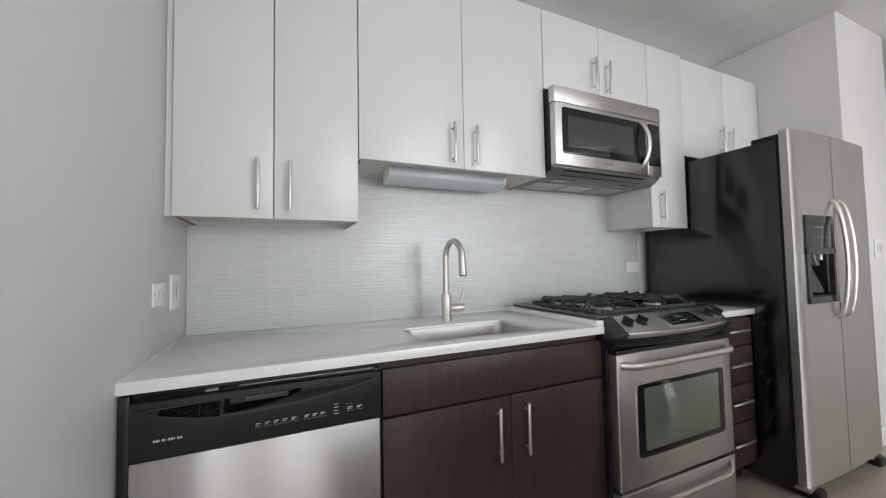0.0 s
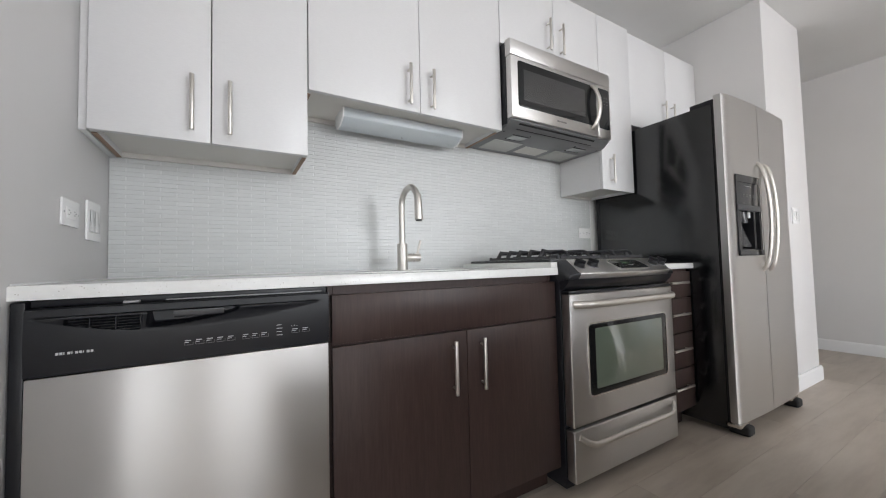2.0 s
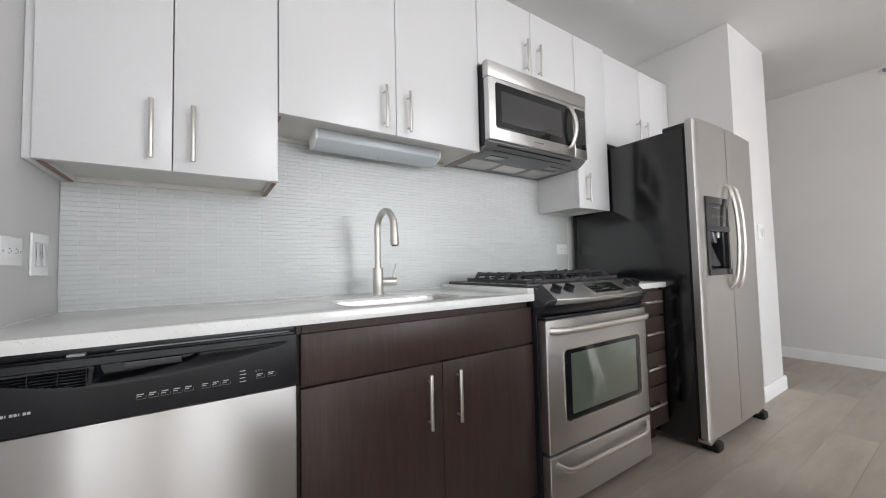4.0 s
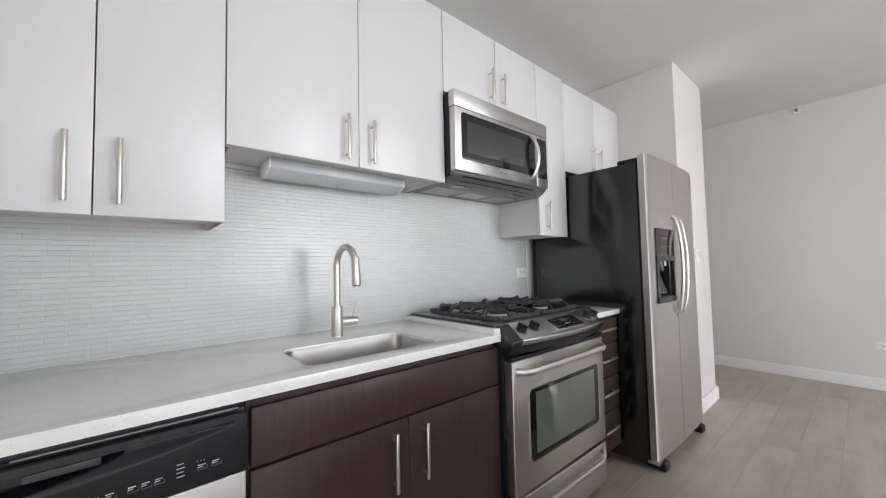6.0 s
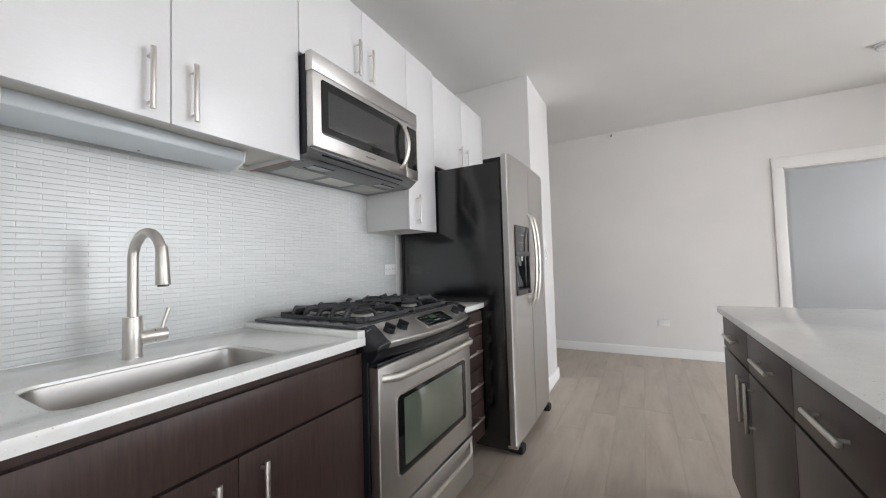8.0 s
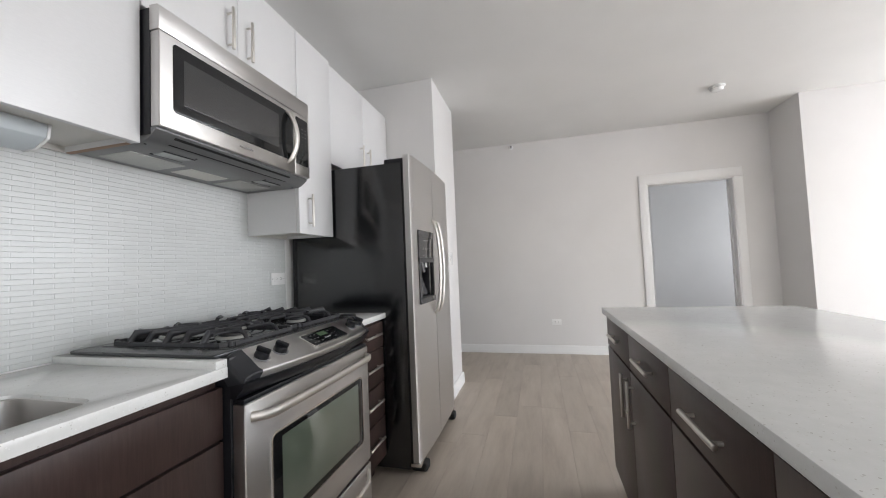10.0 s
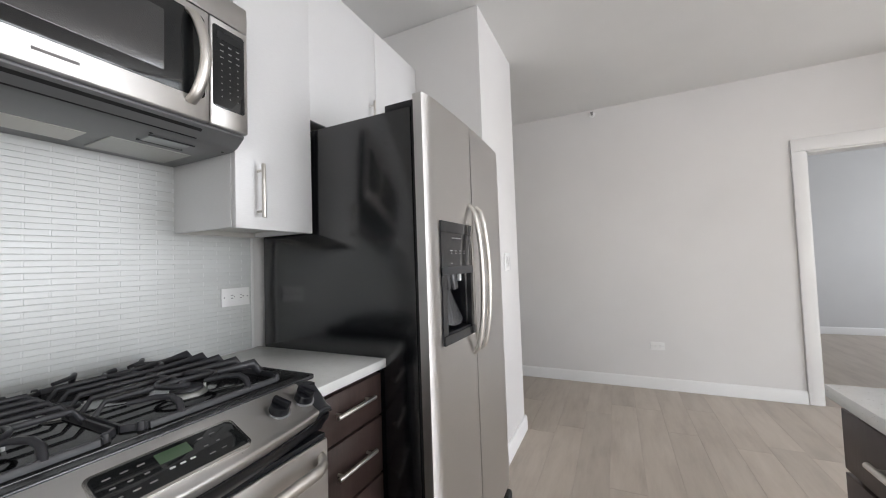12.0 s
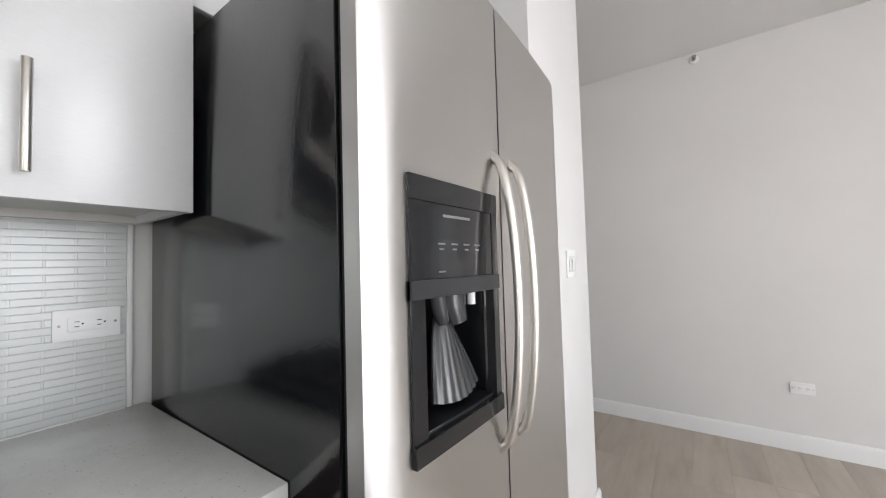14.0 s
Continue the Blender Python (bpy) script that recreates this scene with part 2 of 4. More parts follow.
def extrude_profile(profile, axis, a0, a1, b=0.0):
    """A closed 2D profile drawn along an axis: (y, z) for x, (x, z) for y, (x, y) for z."""
    bm = bmesh.new()
    def at(p, a):
        return {"x": (a, p[0], p[1]), "y": (p[0], a, p[1]), "z": (p[0], p[1], a)}[axis]
    one, two = [bm.verts.new(at(p, a0)) for p in profile], [bm.verts.new(at(p, a1)) for p in profile]
    n = len(profile)
    for i in range(n):
        bm.faces.new((one[i], one[(i + 1) % n], two[(i + 1) % n], two[i]))
    bm.faces.new(one[::-1])
    bm.faces.new(two)
    bmesh.ops.recalc_face_normals(bm, faces=bm.faces[:])
    if b:
        bmesh.ops.bevel(bm, geom=[e for e in bm.edges if e.calc_face_angle(0) > 0.6], offset=b, segments=2, profile=0.5, affect="EDGES")
    return bm


def round_rect(x0, x1, z0, z1, r, n=6):
    out = []
    for cx, cz, a0 in ((x1 - r, z1 - r, 0), (x0 + r, z1 - r, 90), (x0 + r, z0 + r, 180), (x1 - r, z0 + r, 270)):
        for i in range(n + 1):
            a = radians(a0 + 90 * i / n)
            out.append((cx + r * math.cos(a), cz + r * math.sin(a)))
    return out


def plate(x0, x1, z0, z1, y0, y1, r, b=0.001):
    """A slab with rounded corners that faces along y."""
    return extrude_profile(round_rect(x0, x1, z0, z1, r), "y", y0, y1, b)


def spot(ob):
    p = Vector((0, 0, 0))
    while ob is not None:
        p += ob.location
        ob = ob.parent
    return p


def part(name, bm, material, parent=None, label="", kind=""):
    """Links a bmesh, drawn in world places, as one mesh object under parent."""
    me = bpy.data.meshes.new(name)
    xs = [v.co.copy() for v in bm.verts]
    c = Vector([(min(v[i] for v in xs) + max(v[i] for v in xs)) / 2 for i in range(3)])
    bm.transform(Matrix.Translation(-c))
    bm.to_mesh(me)
    bm.free()
    me.polygons.foreach_set("use_smooth", [True] * len(me.polygons))
    me.set_sharp_from_angle(angle=radians(38))
    me.materials.append(material)
    ob = new(name, me)
    ob.parent = parent
    ob.location = c - spot(parent)
    return tagged(ob, label, kind=kind)


def thing(name, base, label, category, group="", kind=""):
    ob = new(name)
    ob.location = base
    ob.empty_display_size = 0.1
    return tagged(ob, label, category, group, kind)


def struct(name, bm, material, label, category):
    return tagged(part(name, bm, material), label, category, kind="structure")


# ---- the rooms ----
H = 2.74
WL = -1.14  # free end of the side wall beside the counter
struct("wall_back", blocks((-0.12, 3.535, 0, 0.12, 0, H), b=0), WALL, "light grey painted kitchen wall", "wall")
struct("wall_left", blocks((-0.12, 0, WL, 0, 0, H), b=0.003), WALL, "light grey painted side wall beside the counter", "wall")
struct("wall_return", blocks((-2.5, -0.12, WL, WL + 0.12, 0, H), b=0), WALL, "light grey painted return wall", "wall")
struct("wall_west", blocks((-2.62, -2.5, -3.4, WL + 0.12, 0, H), (-2.62, -2.5, -8.12, -7.8, 0, H), (-2.62, -2.5, -7.8, -3.4, 0, 0.12), (-2.62, -2.5, -7.8, -3.4, 2.6, H), b=0), WALL, "light grey unseen outer wall with a wide opening added for fill light", "wall")
struct("wall_pillar", blocks((3.535, 4.25, -0.735, 1.6, 0, H), b=0.004), WALL, "light grey wall end beside the refrigerator", "wall")
struct("wall_hall", blocks((4.25, 5.5, 1.6, 1.72, 0, H), b=0), WALL, "light grey wall closing the passage", "wall")
struct("wall_far", blocks((5.5, 5.62, -2.83, 1.72, 0, H), (5.5, 5.62, -4.1, -3.72, 0, H), (5.5, 5.62, -3.72, -2.83, 2.05, H), b=0), WALL, "light grey wall with a doorway", "wall")
# the opening beyond y -5.5 is unseen, cut for fill lamp e
struct("wall_corner", blocks((5.0, 5.62, -5.5, -4.1, 0, H), (5.0, 5.12, -8.12, -7.9, 0, H), (5.0, 5.12, -7.9, -5.5, 0, 0.15), (5.0, 5.12, -7.9, -5.5, 2.6, H), b=0), WALL, "light grey wall corner jutting into the room", "wall")
struct("wall_window_side", blocks((-2.5, -2.3, -8.12, -8, 0, H), (-0.62, 0.22, -8.12, -8, 0, H), (2.2, 2.55, -8.12, -8, 0, H), (4.65, 5.0, -8.12, -8, 0, H), (2.55, 4.65, -8.12, -8, 0, 0.15), (2.55, 4.65, -8.12, -8, 2.6, H), (-2.3, -0.62, -8.12, -8, 0, 0.15), (0.22, 2.2, -8.12, -8, 0, 0.15),
       (-2.3, -0.62, -8.12, -8, 2.6, H), (0.22, 2.2, -8.12, -8, 2.6, H), b=0), WALL, "light grey outer wall with two windows and an added third", "wall")
struct("ceiling", blocks((-2.62, 5.62, -8.12, 1.72, H, H + 0.12), b=0), CEIL, "smooth white painted ceiling", "ceiling")

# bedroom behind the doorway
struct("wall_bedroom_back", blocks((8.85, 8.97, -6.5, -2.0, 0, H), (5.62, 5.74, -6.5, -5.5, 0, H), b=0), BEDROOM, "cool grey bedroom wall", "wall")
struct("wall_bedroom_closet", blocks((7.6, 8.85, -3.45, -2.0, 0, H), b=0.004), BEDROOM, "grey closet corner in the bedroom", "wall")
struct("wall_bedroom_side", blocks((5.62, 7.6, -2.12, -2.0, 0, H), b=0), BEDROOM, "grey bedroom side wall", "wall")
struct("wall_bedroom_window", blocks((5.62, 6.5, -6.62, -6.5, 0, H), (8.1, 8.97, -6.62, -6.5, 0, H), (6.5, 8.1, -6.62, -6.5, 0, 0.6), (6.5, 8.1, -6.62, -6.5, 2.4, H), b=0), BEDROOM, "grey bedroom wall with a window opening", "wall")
struct("ceiling_bedroom", blocks((5.62, 8.97, -6.62, -2.0, H, H + 0.12), b=0), CEIL, "white bedroom ceiling", "ceiling")
struct("floor_bedroom", blocks((5.5, 8.97, -6.62, -2.0, -0.06, 0.002), b=0), PLANK, "grey oak plank floor in the bedroom", "floor")


def window(name, x0, x1, y, z0, z1, along="x"):
    """A fixed window: frame, mullion, sill and two panes."""
    ob = thing(name, (x0, y, z0) if along == "x" else (y, x0, z0), "white framed window with clear panes", "window", kind="structure")
    def bx(a0, a1, d0, d1, c0, c1):
        return (a0, a1, y + d0, y + d1, c0, c1) if along == "x" else (y + d0, y + d1, a0, a1, c0, c1)
    part("window_frame", blocks(bx(x0, x0 + 0.05, -0.04, 0.02, z0, z1), bx(x1 - 0.05, x1, -0.04, 0.02, z0, z1), bx(x0 + 0.05, x1 - 0.05, -0.04, 0.02, z0, z0 + 0.05), bx(x0 + 0.05, x1 - 0.05, -0.04, 0.02, z1 - 0.05, z1)), TRIM, ob)
    xm = (x0 + x1) / 2
    part("mullion", blocks(bx(xm - 0.03, xm + 0.03, -0.04, 0.02, z0 + 0.05, z1 - 0.05)), TRIM, ob)
    for a, b2 in ((x0 + 0.05, xm - 0.03), (xm + 0.03, x1 - 0.05)):
        p = part("pane", blocks(bx(a, b2, -0.02, -0.014, z0 + 0.05, z1 - 0.05), b=0), GLASS, ob)
        p.visible_shadow = False
    return ob


GLASS = shader("clear_glass", (1, 1, 1), 0.0, 0.0, Transmission_Weight=1.0, IOR=1.05)
window("window_1", -2.3, -0.62, -8.06, 0.15, 2.6)
window("window_2", 0.22, 2.2, -8.06, 0.15, 2.6)
# unseen third window, added to hold lamp f
window("added_window_6", 2.55, 4.65, -8.06, 0.15, 2.6)
# wide unseen west window, added with lamp c
window("added_window_3", -7.8, -3.4, -2.56, 0.12, 2.6, "y")
# unseen east window, added round lamp e
window("added_window_5", -7.9, -5.5, 5.06, 0.15, 2.6, "y")
window("window_4", 6.5, 8.1, -6.56, 0.6, 2.4)


def skirting(name, x0, x1, y0, y1, out):
    """A baseboard with an eased top; out says which way it faces."""
    bm = bmesh.new()
    t, h = 0.016, 0.105
    prof = [(0, 0.0), (t, 0.0), (t, h - 0.018), (t * 0.7, h - 0.006), (t * 0.4, h), (0, h)]
    if out == "-x":
        bm = extrude_profile([(x0 - a, z) for a, z in prof], "y", y0, y1)
    elif out == "-y":
        bm = extrude_profile([(y0 - a, z) for a, z in prof], "x", x0, x1)
    elif out == "+x":
        bm = extrude_profile([(x0 + a, z) for a, z in prof], "y", y0, y1)
    else:
        bm = extrude_profile([(y0 + a, z) for a, z in prof], "x", x0, x1)
    return struct(name, bm, TRIM, "white painted baseboard", "baseboard")


skirting("baseboard_far_a", 5.5, 5.5, -2.739, 1.6, "-x")
skirting("baseboard_far_b", 5.5, 5.5, -4.1, -3.812, "-x")
skirting("baseboard_pillar_front", 3.536, 4.266, -0.735, -0.735, "-y")
skirting("baseboard_pillar_side", 4.25, 4.25, -0.735, 1.6, "+x")
skirting("baseboard_corner_a", 5.0, 5.484, -4.1, -4.1, "+y")
skirting("baseboard_corner_b", 5.0, 5.0, -8, -4.084, "-x")
skirting("baseboard_left", 0.0, 0.0, WL, -0.72, "+x")
skirting("baseboard_bedroom", 8.85, 8.85, -6.5, -3.466, "-x")
skirting("baseboard_closet", 7.6, 7.6, -3.45, -2.12, "-x")

# doorway casing and jamb
door = thing("door_1", (5.5, -3.275, 0), "white painted door casing round an open doorway", "door frame", kind="structure")
for n, y0, y1 in (("side_casing", -2.83, -2.74), ("side_casing", -3.81, -3.72)):
    part(n, blocks((5.48, 5.5, y0, y1, 0, 2.05), b=0.005), TRIM, door)
part("head_casing", blocks((5.48, 5.5, -3.81, -2.74, 2.05, 2.155), b=0.005), TRIM, door)
part("jamb", blocks((5.49, 5.63, -2.84, -2.825, 0, 2.04)), TRIM, door)
jamb = part("jamb", blocks((5.49, 5.63, -3.725, -3.71, 0, 2.04)), TRIM, door)
part("head_jamb", blocks((5.49, 5.63, -3.71, -2.84, 2.035, 2.052)), TRIM, door)
part("door_stop", blocks((5.56, 5.58, -3.71, -3.696, 0, 2.035)), TRIM, door)
part("strike_plate", blocks((5.585, 5.615, -3.71, -3.707, 0.93, 0.99), b=0.0005), BRASS, jamb, "small metal strike plate")


# ---- cabinets ----
def bar_handle(parent, a, b, out, r=0.0068, standoff=0.024):
    """A straight bar pull from a to b on two posts; out: the way it stands off."""
    a, b, out = Vector(a), Vector(b), Vector(out)
    bm = rod(a, b, r, b=0.001)
    d = (b - a).normalized()
    for p in (a + d * 0.022, b - d * 0.022):
        put(bm, rod(p, p - out * standoff, 0.0045, seg=12))
    return part("handle", bm, NICKEL, parent, "brushed nickel bar handle")


def upper_cabinet(x0, x1, z0, label, splits, pulls, depth=0.33, top=2.46, raw=True):
    ob = thing("wall_cabinet", ((x0 + x1) / 2, -depth / 2, z0), label, "kitchen cabinet", "white wall cabinets over the counter")
    yb = -depth + 0.021
    t = 0.016
    for a, b in ((x0, x0 + t), (x1 - t, x1)):
        part("side_panel", block(a, b, yb, -0.001, z0 + 0.003, top, 0.0008, 1), LAM, ob)
    part("top_panel", block(x0 + t, x1 - t, yb, -0.001, top - t, top, 0.0008, 1), LAM, ob)
    part("bottom_panel", blocks((x0 + t, x1 - t, yb, -0.001, z0 + 0.022, z0 + 0.038), b=0), UNDER, ob, "off-white recessed underside")
    for name, ya, yz in (("front_rail", yb, yb + 0.016), ("back_rail", -0.018, -0.002)):
        part(name, blocks((x0 + t, x1 - t, ya, yz, z0 + 0.003, z0 + 0.022), b=0.0005, seg=1), UNDER, ob)
    for xa in (x0, x1 - t) if raw else ():
        part("raw_edge", blocks((xa + 0.001, xa + t - 0.001, yb + 0.02, -0.02, z0 + 0.0005, z0 + 0.0035), b=0), CHIPBOARD, ob, "bare brown board edge")
    edges = [x0] + splits + [x1]
    doors = []
    for a, b in zip(edges, edges[1:]):
        doors.append(part("door", block(a + 0.0016, b - 0.0016, -depth, yb - 0.001, z0, top, 0.0018), LAM, ob))
    for d, x, za, zb in pulls:
        bar_handle(doors[d], (x, -depth - 0.029, za), (x, -depth - 0.029, zb), (0, -1, 0), standoff=0.03)
    return ob


upper_cabinet(0.0225, 0.622, 1.347, "white laminate two-door wall cabinet beside the side wall", [0.322], [(0, 0.272, 1.376, 1.553), (1, 0.375, 1.376, 1.553)])
filler = tagged(part("filler_strip", block(0.001, 0.0195, -0.311, -0.001, 1.347, 2.46, 0.001), LAM), "narrow white filler strip between cabinet and wall", "cabinet filler")
upper_cabinet(0.6235, 1.543, 1.597, "white laminate two-door wall cabinet above the sink", [1.088], [(0, 1.032, 1.615, 1.792), (1, 1.143, 1.615, 1.792)])
upper_cabinet(1.5445, 2.314, 2.05, "short white laminate wall cabinet above the microwave", [1.932], [(0, 1.882, 2.093, 2.27), (1, 1.984, 2.093, 2.27)])
upper_cabinet(2.3155, 2.633, 1.372, "tall narrow white laminate wall cabinet", [], [(0, 2.396, 1.409, 1.587)], raw=False)
upper_cabinet(2.6345, 3.53, 1.832, "white laminate wall cabinet above the refrigerator", [3.1], [(0, 3.05, 1.887, 2.064), (1, 3.158, 1.887, 2.064)], depth=0.312, raw=False)


def under_light():
    ob = thing("under_cabinet_light", (1.09, -0.15, 1.556), "long pale plastic under-cabinet lamp, switched off", "lamp")
    prof = [(-0.070, 1.619), (-0.070, 1.572), (-0.086, 1.556), (-0.140, 1.556), (-0.192, 1.580), (-0.198, 1.619)]
    part("diffuser", extrude_profile(prof, "x", 0.792, 1.391, 0.003), DIFFUSER, ob)
    for a, b in ((0.785, 0.792), (1.391, 1.398)):
        part("end_cap", extrude_profile([(y - 0.0015 * (1 if y < -0.15 else -1), z - (0.0015 if z < 1.6 else 0)) for y, z in prof], "x", a, b, 0.001), PLASTIC, ob)
    part("screw", rod((1.09, -0.12, 1.5565), (1.09, -0.12, 1.553), 0.004, seg=10), SILVER, ob)


under_light()


def front(parent, name, x0, x1, z0, z1, y, out=-1, thick=0.019):
    ya, yb = sorted((y, y - out * thick))
    return part(name, block(x0 + 0.0016, x1 - 0.0016, ya, yb, z0 + 0.0016, z1 - 0.0016, 0.0015), WOOD, parent)


def base_carcass(ob, x0, x1, yf, yb, kick_in=0.06, top=0.882):
    lo, hi = sorted((yf, yb))
    part("body", blocks((x0, x1, lo, hi, 0.1, top), b=0.001, seg=1), WOOD, ob)
    if yf < yb:
        part("toe_kick", blocks((x0 + 0.002, x1 - 0.002, yf + kick_in, yf + kick_in + 0.015, 0, 0.1), b=0), WOOD, ob)
    else:
        part("toe_kick", blocks((x0 + 0.002, x1 - 0.002, yf - kick_in - 0.015, yf - kick_in, 0, 0.1), b=0), WOOD, ob)


# sink base: open box, so that the basin hangs inside
sink_base = thing("sink_cabinet", (1.08, -0.3, 0), "dark brown wood sink cabinet with two doors", "kitchen cabinet")
part("body", blocks((0.622, 0.638, -0.615, -0.01, 0.1, 0.882), (1.522, 1.538, -0.615, -0.01, 0.1, 0.882), (0.638, 1.522, -0.615, -0.01, 0.1, 0.118), (0.638, 1.522, -0.025, -0.01, 0.118, 0.882), (0.638, 1.522, -0.615, -0.60, 0.68, 0.882), b=0.001, seg=1), WOOD, sink_base)
part("toe_kick", blocks((0.622, 1.538, -0.56, -0.545, 0, 0.1), b=0), WOOD, sink_base)
front(sink_base, "false_drawer", 0.630, 1.543, 0.711, 0.857, -0.636)
d1 = front(sink_base, "door", 0.630, 1.096, 0.1, 0.706, -0.636)
d2 = front(sink_base, "door", 1.096, 1.543, 0.1, 0.706, -0.636)
bar_handle(d1, (1.037, -0.66, 0.496), (1.037, -0.66, 0.676), (0, -1, 0))
bar_handle(d2, (1.157, -0.66, 0.494), (1.157, -0.66, 0.674), (0, -1, 0))

drawers = thing("drawer_cabinet", (2.47, -0.3, 0), "narrow dark brown cabinet with four drawers", "kitchen cabinet")
base_carcass(drawers, 2.318, 2.634, -0.612, -0.01)
for z0, z1, hz in ((0.727, 0.868, 0.808), (0.534, 0.722, 0.636), (0.342, 0.529, 0.447), (0.118, 0.337, 0.245)):
    d = front(drawers, "drawer", 2.319, 2.633, z0, z1, -0.633)
    bar_handle(d, (2.39, -0.657, hz), (2.568, -0.657, hz), (0, -1, 0))


# ---- worktops ----
def worktop_with_hole():
    """The long worktop with a rounded opening for the basin."""
    bm = bmesh.new()
    outer = [(0.0, -0.655), (1.541, -0.655), (1.541, 0.0), (0.0, 0.0)]
    inner = round_rect(0.793, 1.280, -0.580, -0.295, 0.045, 6)
    edges = []
    for loop in (outer, inner):
        vs = [bm.verts.new((x, y, 0.914)) for x, y in loop]
        edges += [bm.edges.new((vs[i], vs[(i + 1) % len(vs)])) for i in range(len(vs))]
    bmesh.ops.triangle_fill(bm, edges=edges, use_beauty=True, use_dissolve=False)
    r = bmesh.ops.extrude_face_region(bm, geom=bm.faces[:])
    for v in r["geom"]:
        if isinstance(v, bmesh.types.BMVert):
            v.co.z = 0.884
    bmesh.ops.recalc_face_normals(bm, faces=bm.faces[:])
    rim = [e for e in bm.edges if e.calc_face_angle(0) > 1.0 and min(v.co.z for v in e.verts) > 0.91]
    bmesh.ops.bevel(bm, geom=rim, offset=0.002, segments=2, profile=0.5, affect="EDGES")
    return bm


top = thing("worktop", (0.77, -0.33, 0.884), "pale speckled quartz worktop with a sink cut-out", "countertop")
part("slab", worktop_with_hole(), QUARTZ, top)
part("raised_edge", block(1.503, 1.541, -0.654, -0.002, 0.9135, 0.9365, 0.002), QUARTZ, top)
part("caulk_line", blocks((0.001, 1.54, -0.013, -0.009, 0.9135, 0.918), (0.001, 0.005, -0.65, -0.013, 0.9135, 0.918), b=0.0015), TRIM, top, "white sealant bead")
top2 = thing("worktop", (2.47, -0.33, 0.884), "short pale speckled quartz worktop beside the refrigerator", "countertop")
part("slab", block(2.315, 2.645, -0.648, -0.001, 0.884, 0.914, 0.002), QUARTZ, top2)
part("caulk_line", blocks((2.316, 2.60, -0.013, -0.009, 0.9135, 0.918), b=0.0015), TRIM, top2)
tagged(part("worktop_strip", block(1.5425, 2.3135, -0.045, -0.001, 0.884, 0.914, 0.001), QUARTZ), "narrow quartz strip behind the range", "countertop")

# ---- island ----
island = thing("island_cabinet", (1.6, -2.2, 0), "dark brown wood kitchen island cabinet with drawers over doors", "kitchen island")
IX = [2.765, 2.303, 1.841, 1.379, 0.917]
base_carcass(island, IX[-1], IX[0], -1.872, -2.6)
for i, (b, a) in enumerate(zip(IX, IX[1:])):
    d = front(island, "drawer", a, b, 0.727, 0.868, -1.85, 1)
    c = (a + b) / 2
    bar_handle(d, (c - 0.09, -1.827, 0.80), (c + 0.09, -1.827, 0.80), (0, 1, 0))
    d = front(island, "door", a, b, 0.1, 0.721, -1.85, 1)
    hx = a + 0.068 if i % 2 == 0 else b - 0.042
    bar_handle(d, (hx, -1.827, 0.51), (hx, -1.827, 0.69), (0, 1, 0))
island_top = thing("island_worktop", (1.85, -2.27, 0.884), "large pale speckled quartz island worktop", "countertop")
part("slab", block(0.89, 2.785, -2.69, -1.832, 0.884, 0.914, 0.002), QUARTZ, island_top)


# ---- sink and faucet ----
def basin():
    ob = thing("sink", (1.036, -0.44, 0.66), "undermount stainless steel sink basin", "sink")
    bm = bmesh.new()
    loops = []
    for grow, z, r in ((-0.0005, 0.9055, 0.046), (-0.002, 0.9062, 0.046), (-0.004, 0.904, 0.046), (-0.006, 0.86, 0.05), (-0.010, 0.71, 0.05), (-0.014, 0.69, 0.045), (-0.035, 0.682, 0.04), (-0.10, 0.678, 0.03)):
        loops.append([bm.verts.new((x, y, z)) for x, y in round_rect(0.793 - grow, 1.280 + grow, -0.580 - grow, -0.295 + grow, r, 6)])
    for a, b in zip(loops, loops[1:]):
        for i in range(len(a)):
            bm.faces.new((a[i], a[(i + 1) % len(a)], b[(i + 1) % len(a)], b[i]))
    bm.faces.new(loops[-1])
    bmesh.ops.recalc_face_normals(bm, faces=bm.faces[:])
    for f in bm.faces:
        f.normal_flip()
    part("bowl", bm, BASIN, ob)
    drain = part("drain", rod((1.036, -0.44, 0.676), (1.036, -0.44, 0.683), 0.045, b=0.002), POLISHED, ob, "round steel drain")
    part("strainer", rod((1.036, -0.44, 0.682), (1.036, -0.44, 0.6845), 0.03), VOID, drain)


basin()


